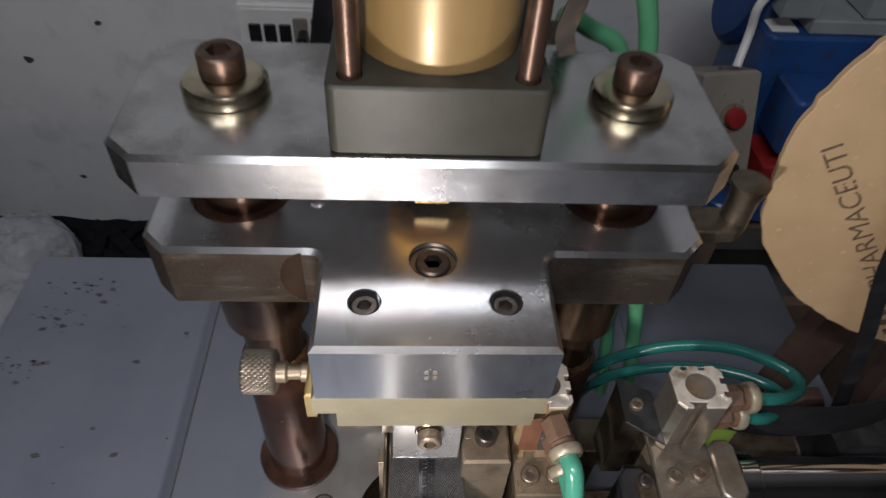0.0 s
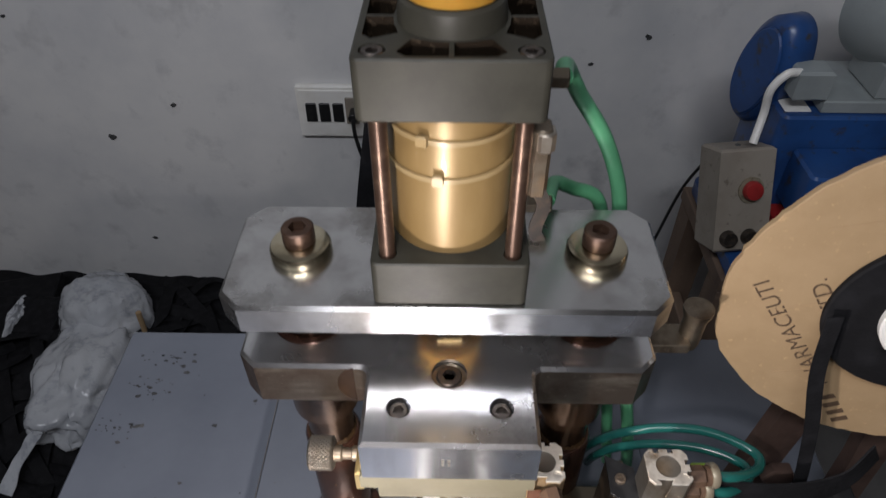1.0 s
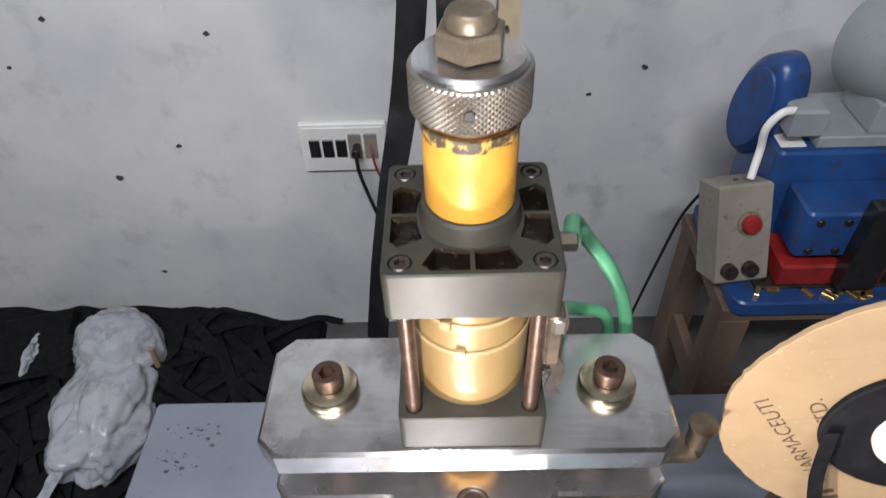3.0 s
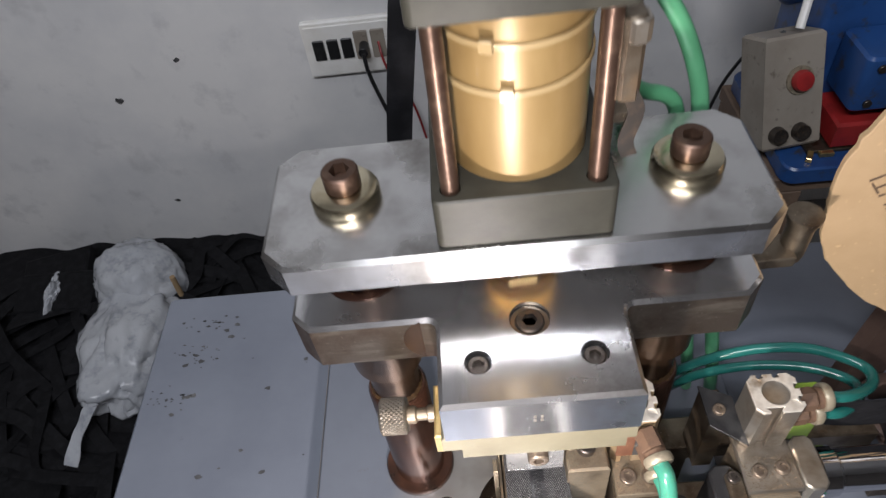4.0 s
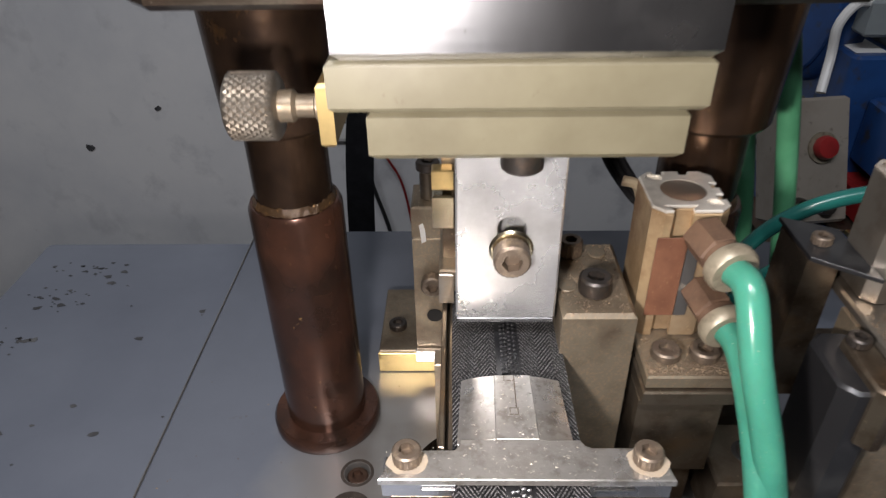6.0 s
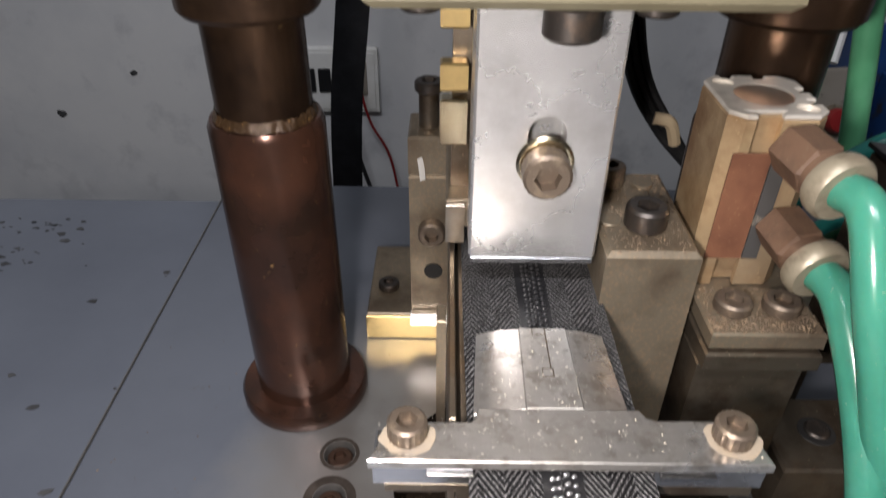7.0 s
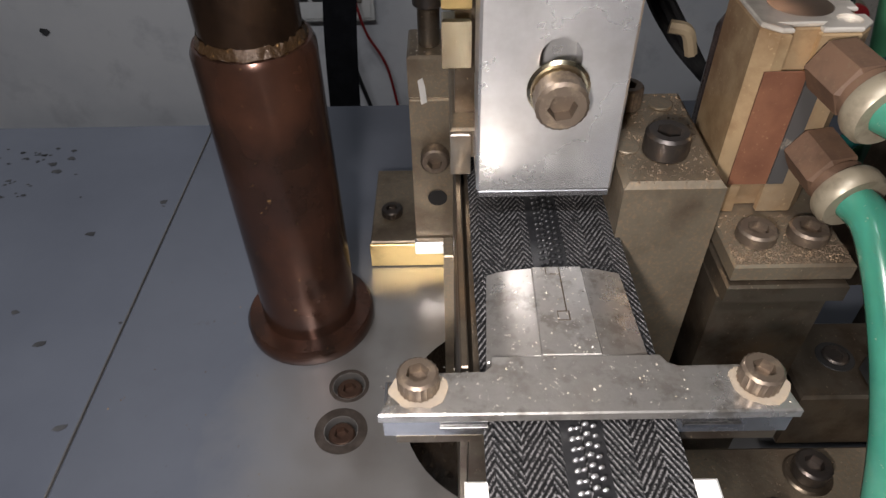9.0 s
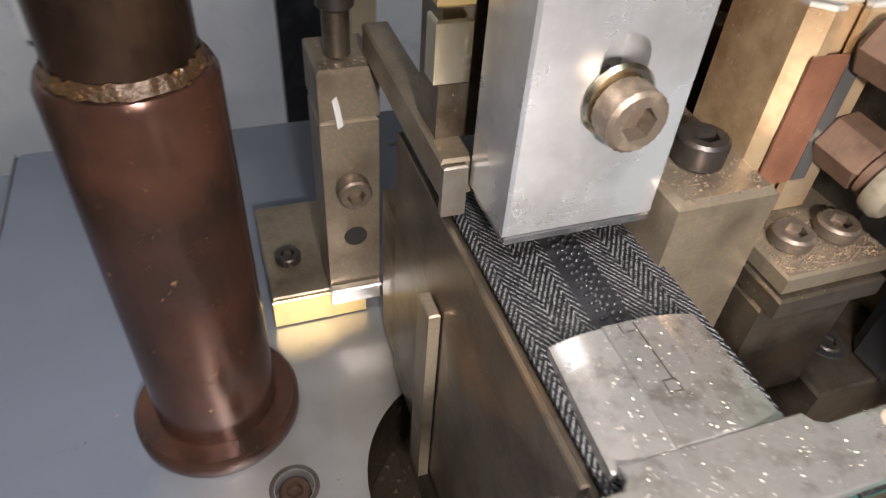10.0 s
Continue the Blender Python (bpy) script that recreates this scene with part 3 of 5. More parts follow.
# nylon clamp under the ram, with hanging screws
clamp = part("nylon_clamp", box(-0.0400, -0.0430, 0.9765, 0.0435, 0.03, 0.9883, 0.0012), IVORY, press, "ivory nylon clamp block")
part("lower_bar", box(-0.0320, -0.0412, 0.9640, 0.0405, 0.028, 0.9763, 0.0016), IVORY, clamp)
for x, y, r in ((-0.0235, -0.012, 0.0046), (0.0048, -0.030, 0.0055), (0.0245, -0.014, 0.0046)):
    screw(clamp, r, 0.0065, (x, y, 0.9629), "-z")
part("side_plate", box(-0.0435, -0.038, 0.966, -0.0398, -0.012, 0.9815, 0.0008), BRASS, clamp, "brass side plate")
thumb = part("thumb_screw", knurl(0.0088, 0, 0.0115, (-0.0690, -0.020, 0.9695), "x", 54, 10), ALU, clamp, "knurled bright thumb screw")
part("stem", lathe([(0, 0), (0.0042, 0), (0.0042, 0.004), (0.0030, 0.005), (0.0030, 0.0095), (0.0040, 0.010), (0.0040, 0.0136), (0, 0.0136)], (-0.0572, -0.020, 0.9695), "x"), DUSTY, thumb)

# punch blade with slotted screw
blade_face = [(-0.0122, 0.9005), (0.0182, 0.9005), (0.0182, 0.9628), (-0.0122, 0.9628)]
SLOT = [(0.0038 + 0.0042 * math.cos(radians(a)), 0.933 + 0.0042 * math.sin(radians(a))) for a in range(0, 181, 20)] + [(0.0038 + 0.0042 * math.cos(radians(a)), 0.925 + 0.0042 * math.sin(radians(a))) for a in range(180, 361, 20)]
blade = part("punch_blade", prism(blade_face, 0.004, 0.0215, [(SLOT, 0.007)], 0.0006, FRONT), BLADE, press, "bright steel punch blade with a slotted hole")
part("cutting_edge", box(-0.0118, -0.0212, 0.8985, 0.0178, -0.006, 0.9004, 0.0003), STEEL_TOP, blade)
part("washer", rod(0.0064, 0, 0.0013, (0.0038, -0.02155, 0.9265), "-y"), PALE_BRASS, blade)
screw(blade, 0.0054, 0.0058, (0.0038, -0.0229, 0.926), "-y", DUSTY_SCREW, 10)
back = part("blade_holder", box(-0.0165, 0.0045, 0.905, 0.020, 0.016, 0.9628, 0.0006), OILY, press)
for z0, z1, mm in ((0.949, 0.962, BRASS), (0.934, 0.941, BRASS), (0.920, 0.932, PALE_BRASS)):
    part("shim", box(-0.0195, -0.001, z0, -0.0128, 0.004, z1, 0.0005), mm, back)

# ---- air cylinder on the top plate ----
air = thing("air_cylinder", (0.002, 0.038, 1.058), "tie-rod air cylinder with golden barrel and olive-grey end caps", "air cylinder")
AX, AY = 0.002, 0.038
part("lower_cap", prism(rrect(AX - 0.0345, AY - 0.0345, AX + 0.0345, AY + 0.0345, 0.0032), 1.0582, 1.083, [(circle(0.0041, 18, AX + sx * 0.0272, AY + sy * 0.0272), 0.003) for sx in (-1, 1) for sy in (-1, 1)], 0.0007), OLIVE, air)
pockets = []
for a in range(4):
    c, s = round(math.cos(a * math.pi / 2)), round(math.sin(a * math.pi / 2))
    for sgn in (-1, 1):
        q = [(0.0217, 0.0009), (0.0318, 0.0009), (0.0318, 0.0155), (0.0285, 0.0190), (0.0190, 0.0142), (0.0210, 0.0070)]
        q = [(u, v * sgn) for u, v in q]
        if sgn < 0:
            q = q[::-1]
        pockets.append(([(AX + u * c - v * s, AY + u * s + v * c) for u, v in q], 0.013))
cap_top = part("upper_cap", prism(rrect(AX - 0.0345, AY - 0.0345, AX + 0.0345, AY + 0.0345, 0.0032), 1.1535, 1.178, pockets + [(circle(0.0048, 18, AX + sx * 0.0272, AY + sy * 0.0272), 0.0035) for sx in (-1, 1) for sy in (-1, 1)], 0.0007), OLIVE, air)
cap_top.data.materials.append(OIL_HOLE_BLACK)
for fc in cap_top.data.polygons:
    if 1.158 < fc.center.z < 1.1735 and abs(fc.center.x - AX) < 0.0335 and abs(fc.center.y - AY) < 0.0335:
        fc.material_index = 1
for sx in (-1, 1):
    for sy in (-1, 1):
        part("tie_rod", rod(0.0036, 1.080, 1.156, (AX + sx * 0.0272, AY + sy * 0.0272, 0)), STUD, air)
        screw(air, 0.0043, 0.0035, (AX + sx * 0.0272, AY + sy * 0.0272, 1.1745), turn=13 * sx + 5 * sy)
barrel = part("barrel", rod(0.0272, 1.0828, 1.1540, (AX, AY, 0), n=56), BARREL, air, "golden tinted barrel")
for z, ang, tilt in ((1.141, -112, 1.0), (1.1235, -100, -1.0)):
    ring = [(0.0274, -0.0011), (0.0282, -0.0011), (0.0282, 0.0011), (0.0274, 0.0011), (0.0274, -0.0011)]
    band = part("cable_tie", lathe(ring, (0, 0, 0), m=pose(0, 0, 0, 2, tilt, 0), n=56, bm=None), TIE, barrel, "thin amber cable tie")
    band.matrix_basis = Matrix.Translation((AX, AY, z))
    a = radians(ang)
    hd = part("tie_head", box(-0.0022, -0.0014, -0.0024, 0.0022, 0.0016, 0.0024, 0.0005), TIE, band)
    hd.matrix_basis = Matrix.Translation((0.0290 * math.cos(a), 0.0290 * math.sin(a), 0)) @ pose(0, 0, 0, 0, 0, ang + 90)
part("hub", lathe([(0, 1.169), (0.0205, 1.169), (0.0205, 1.1812), (0.0195, 1.1862), (0.0182, 1.1872), (0, 1.1872)], (AX, AY, 0), n=48), OLIVE, air)
part("stop_sleeve", lathe([(0, 1.1875), (0.0173, 1.1875), (0.0178, 1.1885), (0.0178, 1.2235), (0.0172, 1.2245), (0.0, 1.2245)], (AX, AY, 0), n=48), YELLOW, air, "scuffed yellow urethane stop sleeve")
part("grime_band", noisy(lathe([(0.0174, 1.2185), (0.01795, 1.2200), (0.0183, 1.2222), (0.0180, 1.2243), (0.0170, 1.2246)], (AX, AY, 0), n=72), 0.0006, 260), GRIME, air, "black grime and scuffed urethane below the collar")
part("spacer", rod(0.0160, 1.2245, 1.2285, (AX, AY, 0)), DUSTY, air)
collar = part("knurled_collar", knurl(0.0215, 1.2296, 1.2446, (AX, AY, 0), "z", 112, 14), ALU, air, "knurled bright steel adjusting collar")
part("collar_top", lathe([(0, 1.2450), (0.0202, 1.2450), (0.0198, 1.2468), (0.0184, 1.2480), (0, 1.2484)], (AX, AY, 0), n=48), STEEL_TOP, collar)
# black disc laid on for the dark inside of a set-screw hole
part("set_hole", rod(0.0019, 0, 0.0012, (AX - 0.001, AY - 0.0210, 1.2371), "-y", 0.0002, 16), HOLE_SHADE, collar)
part("lock_nut", prism(circle(0.0122, 6, AX, AY, 0.35), 1.2482, 1.2575, (), 0.001), DUSTY, air)
part("rod_end", lathe([(0, 1.2572), (0.0085, 1.2572), (0.0085, 1.2616), (0.0074, 1.2633), (0, 1.2637)], (AX, AY, 0)), DUSTY, air)
# port fittings at the back right
for z in (1.141, 1.072):
    part("port_fitting", rod(0.0050, 0, 0.016, (AX + 0.034, AY + 0.022, z), "x", n=6), OILY, air)
sensor = part("reed_switch", prism(chamfered(0.0325, 0.0085, 0.0400, 0.0195, 0.0015), 1.1160, 1.1470, (), 0.0008), OILY, air, "worn metal reed switch clamped to the barrel")
part("screw_cap", prism(chamfered(0.0335, 0.0072, 0.0412, 0.0170, 0.002), 1.1380, 1.1462, (), 0.0006), ALU, sensor)
part("clip", sweep([(0.0365, 0.0095, 1.120), (0.0395, 0.0090, 1.112), (0.0372, 0.0088, 1.100), (0.0395, 0.0100, 1.092)], [(-0.0028, -0.0004), (0.0028, -0.0004), (0.0028, 0.0004), (-0.0028, 0.0004)], (0, 1, 0)), BLACK_SCREW, sensor)


def hose(name, pts, r, material, label):
    ob = solo(name, tube(pts, r), material, label, "hose", "air hoses")
    return ob


hose("air_hose", [(0.050, 0.061, 1.141), (0.054, 0.080, 1.136), (0.064, 0.090, 1.116), (0.079, 0.091, 1.093), (0.090, 0.091, 1.068), (0.096, 0.090, 1.044), (0.100, 0.083, 1.000), (0.108, 0.066, 0.965), (0.117, 0.060, 0.920), (0.130, 0.060, 0.855), (0.138, 0.062, 0.8045)], 0.0042, HOSE_PALE, "pale green air hose bent behind the cylinder")
hose("air_hose", [(0.050, 0.061, 1.073), (0.056, 0.082, 1.068), (0.068, 0.091, 1.058), (0.085, 0.097, 1.045), (0.093, 0.098, 1.010), (0.101, 0.088, 0.960), (0.110, 0.074, 0.900), (0.121, 0.072, 0.830), (0.125, 0.074, 0.8042)], 0.0040, HOSE_PALE, "pale green air hose falling behind the ram")

bundle = thing("cable_bundle", (0.07, 0.10, 0.806), "bundle of black cables with a beige tie", "cables")
for k in range(3):
    d = 0.0034 * k
    part("cable", tube([(0.043 + d, 0.112, 0.955), (0.053 + d, 0.106, 0.905), (0.067 + d, 0.101, 0.880), (0.088 + d, 0.100, 0.858 - d), (0.106 + d, 0.104, 0.838), (0.116 + d, 0.115, 0.803)], 0.0019, 8), BLACK_PLASTIC, bundle)
part("tie", tube([(0.0655, 0.0985, 0.8845), (0.0720, 0.0970, 0.8830), (0.0760, 0.0985, 0.8735)], 0.0026, 8), POST, bundle, "beige tape tie")

# oil cup at the end of the plates
cup = thing("oil_cup", (0.118, 0.034, 1.005), "brown brass oil cup on a bent bracket", "oil cup")
part("cup", lathe([(0, 0.994), (0.0056, 0.994), (0.0062, 0.998), (0.0062, 1.015), (0.0078, 1.020), (0.0080, 1.0225), (0, 1.0225)], (0.132, 0.036, 0)), OILY, cup)
part("arm", prism(rrect(0.1047, 0.026, 0.130, 0.042, 0.001), 0.997, 1.0035, (), 0.0006), OILY, cup)

# ---- die, tape and stop bar ----
die = thing("die_post", (0.003, -0.02, 0.77), "dark steel die post rising through the base plate", "die")
part("post", box(-0.0150, -0.066, 0.7703, 0.0215, 0.016, 0.8878, 0.0008), OILY, die)
part("side_rail", box(-0.0168, -0.064, 0.803, -0.0152, 0.030, 0.8915, 0.0003), OILY, die, "thin steel tape guide")
part("front_strip", box(-0.0200, -0.008, 0.80, -0.0172, 0.000, 0.868, 0.0004), DUSTY, die)
part("foot", box(-0.0150, 0.0162, 0.8003, 0.0215, 0.05, 0.86, 0.001), DUSTY, die)

stop = thing("stop_bar", (0.004, -0.07, 0.878), "T-shaped steel stop bar over the zipper tape, dusty screws", "stop bar")
BZ = 0.8945
t_plate = [(-0.0325, -0.0765), (0.0412, -0.0765), (0.0392, -0.0662), (0.0222, -0.0664), (0.0204, -0.0656), (0.0194, -0.0638), (-0.0122, -0.0638), (-0.0124, -0.0660), (-0.0135, -0.0672), (-0.0290, -0.0675)]
part("bar", prism(t_plate, BZ - 0.0024, BZ, (), 0.0003), GRAINY, stop, "thin polished bar, dusty round its screws")
for x0, x1 in ((-0.0318, -0.0132), (0.0202, 0.0405)):
    part("spacer", box(x0, -0.0758, BZ - 0.0078, x1, -0.0672, BZ - 0.00245, 0.0004), STEEL_TOP, stop)
    part("shim", box(x0 + (0.010 if x0 < 0 else 0.001), -0.0768, BZ - 0.0046, x1 - (0.0 if x0 < 0 else 0.009), -0.0760, BZ - 0.0036, 0.0001), STEEL, stop)
    part("foot_bar", box(x0 + 0.002, -0.0752, BZ - 0.0112, x1 - 0.001, -0.0680, BZ - 0.0080, 0.0005), OILY, stop)
# tongue: a flat strip between two facets that fall away sideways, wider towards the bar
prof = [(-0.0116, -0.0046), (-0.0116, -0.0023), (-0.0092, -0.0014), (-0.0060, -0.0007), (-0.0022, -0.0004), (-0.0020, 0.0), (0.0082, 0.0), (0.0084, -0.0004), (0.0120, -0.0009), (0.0168, -0.0023), (0.0168, -0.0046)]
tg = prism([(x, z + BZ) for x, z in prof], 0.0400, 0.0637, (), 0.0002, FRONT)
for v in tg.verts:
    v.co.x = 0.003 + (v.co.x - 0.003) * (1 + 3.6 * (-0.0400 - v.co.y))
part("tongue", tg, GRAINY, stop, "polished tongue with milled side facets", 20)
for x0, y0, x1, y1 in ((0.0015, -0.0425, 0.0035, -0.0422), (0.0034, -0.0530, 0.0037, -0.0405), (0.0016, -0.0530, 0.0037, -0.0527), (0.0016, -0.0552, 0.0018, -0.0527), (0.0016, -0.0553, 0.0040, -0.0550), (0.0038, -0.0552, 0.0041, -0.0527), (0.0006, -0.0425, 0.0008, -0.0405)):
    part("engraved_mark", box(x0, y0, BZ + 0.00002, x1, y1, BZ + 0.00008, 0.00002), OILY, stop)
for x in (-0.0255, 0.0352):
    screw(stop, 0.0038, 0.0042, (x, -0.0705, BZ), material=DUSTY_SCREW, turn=17)
    blot = [((0.0053 + 0.0010 * noise.noise((2 * math.cos(TAU * k / 26) + 90 * x, 2 * math.sin(TAU * k / 26), 0.7))) * math.cos(TAU * k / 26), (0.0043 + 0.0008 * noise.noise((2 * math.cos(TAU * k / 26) + 90 * x, 2 * math.sin(TAU * k / 26), 3.7))) * math.sin(TAU * k / 26)) for k in range(26)]
    part("powder_patch", prism([(x + u, max(-0.0755, -0.0710 + v)) for u, v in blot], BZ + 0.00003, BZ + 0.00012, (), 0.00001), POWDER, stop, "pale dust packed round the screw")
stop.location.x += 0.0010

tape = thing("zipper_tape", (0.003, -0.1, 0.889), "black woven zipper tape with bright metal teeth", "zipper tape")
TZ = 0.8895
sec = [(-0.0172, 0.0004), (-0.0172, -0.0004), (-0.0028, -0.0004), (-0.0028, 0.0003), (0.0028, 0.0003), (0.0028, -0.0004), (0.0172, -0.0004), (0.0172, 0.0004), (0.0030, 0.0009), (-0.0030, 0.0009)]
part("woven_band", sweep([(0.0035, -0.24, TZ - 0.008), (0.0035, -0.14, TZ - 0.002), (0.0034, -0.09, TZ - 0.0005), (0.0033, -0.06, TZ), (0.0030, -0.03, TZ + 0.0005), (0.0030, 0.0, TZ), (0.0030, 0.028, TZ - 0.002), (0.0030, 0.05, TZ - 0.015)], sec, step=10), TAPE, tape)
part("chain_bed", sweep([(0.0035, -0.24, TZ - 0.0072), (0.0035, -0.14, TZ - 0.0012), (0.0034, -0.09, TZ + 0.0003), (0.0033, -0.06, TZ + 0.0008), (0.0030, -0.03, TZ + 0.0013), (0.0030, 0.0, TZ + 0.0008), (0.0030, 0.028, TZ - 0.0012)], [(-0.0038, -0.0002), (0.0038, -0.0002), (0.0038, 0.0001), (0.0004, 0.0003), (0, -0.0001), (-0.0004, 0.0003), (-0.0038, 0.0001)], step=10), BLACK_PLASTIC, tape)


def tooth_row(y0, y1, pitch, drop):
    bm = bmesh.new()
    y = y0
    while y > y1:
        z = TZ + 0.0016 - max(0.0, -0.088 - y) * drop
        for x, dy, r in ((-0.0020, 0.0, 0.00062), (-0.0009, 0.0002, 0.00052), (0.0006, 0.0010, 0.00064), (0.0020, 0.0006, 0.00055)):
            bmesh.ops.create_icosphere(bm, subdivisions=2, radius=r, matrix=Matrix.Translation((0.0034 + x, y + dy, z)) @ pose(0, 0, 0, 0, 0, 20) @ Matrix.Diagonal((1.2, 0.75, 0.8, 1)))
        y -= pitch
    return bm


tagged(part("teeth", tooth_row(-0.0775, -0.205, 0.0020, 0.032), TOOTH, tape, "bright interlocked teeth"), kind="stuff")
tagged(part("coil", tooth_row(0.004, -0.039, 0.0020, 0.0), BLACK_PLASTIC, tape, "black coil of the closed zipper"), kind="stuff")
tape.location.x += 0.0008
for sx, x in ((-1, -0.0145), (1, 0.0235)):
    g = thing("tape_guide", (x, -0.12, 0.876), "white plastic guide rail beside the tape", "guide rail", "tape guides")
    part("rail", box(x - 0.0022, -0.20, 0.872, x + 0.0022, -0.0860, 0.8895, 0.0005), WHITE_PLASTIC, g)
    part("shoe", box(x - 0.0035, -0.20, 0.8003, x + 0.0035, -0.10, 0.8717, 0.0008), OILY, g)
# ---- left bracket with arm over the tape ----
lb = thing("left_bracket", (-0.03, 0.07, 0.80), "dusty steel clamp bracket on a brass-edged foot", "bracket")
part("foot", box(-0.0500, 0.0605, 0.8003, -0.0190, 0.11, 0.8125, 0.0006), DUSTY, lb)
part("brass_edge", box(-0.0502, 0.0588, 0.8003, -0.0188, 0.0604, 0.8122, 0.0004), BRASS, lb)
part("upright", box(-0.0310, 0.0560, 0.8128, -0.0145, 0.074, 0.8800, 0.0008), DUSTY, lb)
part("head", box(-0.0310, 0.0552, 0.8803, -0.0145, 0.076, 0.8955, 0.0008), DUSTY, lb)
part("ledge", box(-0.0315, 0.0520, 0.8128, -0.0145, 0.0557, 0.8190, 0.0006), STEEL, lb)
part("paper_scrap", sweep([(-0.0268, 0.0545, 0.888), (-0.0262, 0.0540, 0.884), (-0.0258, 0.0530, 0.880)], [(-0.0014, 0.0001), (-0.0014, -0.0001), (0.0014, -0.0001), (0.0014, 0.0001)]), WHITE_PLASTIC, lb)
screw(lb, 0.0050, 0.0055, (-0.0228, 0.0558, 0.858), "-y", DUSTY_SCREW, 10)
# flat black disc in place of a bored hole's shaded depth
part("oil_hole", rod(0.0036, 0, 0.0004, (-0.0222, 0.0558, 0.8385), "-y", 0.0001, 20), HOLE_SHADE, lb)
part("spring_post", rod(0.0036, 0.8955, 0.9085, (-0.0238, 0.064, 0)), OILY, lb)
screw(lb, 0.0050, 0.004, (-0.0238, 0.064, 0.9085))
screw(lb, 0.0045, 0.0035, (-0.0420, 0.078, 0.8125))
part("arm", box(-0.0178, -0.0030, 0.8968, -0.0110, 0.0600, 0.9055, 0.0006), DUSTY, lb)
part("arm_tip", box(-0.0178, -0.0048, 0.8930, -0.0128, -0.0032, 0.9050, 0.0004), ALU, lb)

# ---- right guide block ----
rb = thing("guide_block", (0.03, -0.01, 0.80), "dusty steel guide block with socket screws", "guide block")
part("block", box(0.0190, -0.0270, 0.8300, 0.0414, 0.0130, 0.9055, 0.0013), DUSTY, rb)
part("foot", box(0.0222, -0.0305, 0.8003, 0.0400, 0.0125, 0.8298, 0.0008), OILY, rb)
part("ledge", box(0.0230, -0.0360, 0.8200, 0.0400, -0.0310, 0.8460, 0.0006), DUSTY, rb)
screw(rb, 0.0052, 0.0060, (0.0303, -0.0150, 0.9055), material=BLACK_SCREW, turn=8)
screw(rb, 0.0040, 0.0060, (0.0255, 0.0060, 0.9055), material=DUSTY_SCREW, turn=3)
part("dowel", rod(0.0030, 0.9055, 0.9062, (0.0345, 0.0060, 0), c=0.0002), DUSTY, rb)
part("dowel", rod(0.0030, 0.9055, 0.9060, (0.0222, -0.0125, 0), c=0.0002), DUSTY, rb)

rb.location += Vector((0.0008, 0.0005, 0))


def compact(name, x0, y0, x1, y1, z0, z1, end, side, label):
    """A compact air cylinder: extruded body with T-slots, bore and tie-bolt holes in its end."""
    ob = thing(name, ((x0 + x1) / 2, (y0 + y1) / 2, z0), label, "air cylinder", "compact air cylinders")
    w, d = x1 - x0, y1 - y0
    k = 0.0032
    s = 0.0022
    mx, my = (x0 + x1) / 2, (y0 + y1) / 2
    out = [(x0 + k, y0), (mx - 0.0035 - s, y0), (mx - 0.0035 - s, y0 + 0.0015), (mx - 0.0055 - s, y0 + 0.003), (mx + 0.0015, y0 + 0.003), (mx, y0 + 0.0015), (mx, y0), (x1 - k, y0), (x1, y0 + k)]
    out += [(x1, my - 0.0055), (x1 - 0.0022, my - 0.0055), (x1 - 0.0022, my - 0.0025), (x1, my - 0.0025), (x1, my + 0.0015), (x1 - 0.0022, my + 0.0015), (x1 - 0.0022, my + 0.0045), (x1, my + 0.0045), (x1, y1 - k), (x1 - k, y1)]
    out += [(mx + 0.0045, y1), (mx + 0.0045, y1 - 0.0022), (mx + 0.0015, y1 - 0.0022), (mx + 0.0015, y1), (mx - 0.0035, y1), (mx - 0.0035, y1 - 0.0022), (mx - 0.0065, y1 - 0.0022), (mx - 0.0065, y1), (x0 + k, y1), (x0, y1 - k), (x0, y0 + k)]
    body = part("body", prism(out, z0, z1 - 0.0012, (), 0.0004), side, ob, smooth=25)
    hs = [(circle(0.0068, 30, mx, my), 0.0010), (circle(0.0026, 18, x0 + 0.0043, y1 - 0.0043), 0.0009), (circle(0.0026, 18, x1 - 0.0043, y0 + 0.0043), 0.0009)]
    part("end_face", prism(out, z1 - 0.0011, z1, hs, 0.0003), end, ob, smooth=25)
    part("bore_plug", lathe([(0, -0.0006), (0.0052, -0.0006), (0.0066, -0.0001), (0.0066, -0.0009), (0, -0.0009)], (mx, my, z1)), ALU, ob, "dished bore plug")
    return ob


def fitting(parent, at, m, hose_r=0.004):
    """A push-in elbow: hexagon, body and worn collet; m turns its axis (z) where the hose leaves."""
    t = Matrix.Translation(at) @ m
    b = part("fitting", prism(circle(0.0062, 6), -0.002, 0.0100, (), 0.0012, t), FITTING, parent, "red-brown push-in fitting")
    part("neck", lathe([(0, 0.0100), (0.0058, 0.0100), (0.0058, 0.0125), (0, 0.0125)], m=t), FITTING, b)
    part("collet", lathe([(0, 0.0125), (0.0070, 0.0125), (0.0074, 0.0135), (0.0074, 0.0158), (0.0066, 0.0170), (hose_r, 0.0170), (0, 0.0168)], m=t), COLLET, b)
    return t


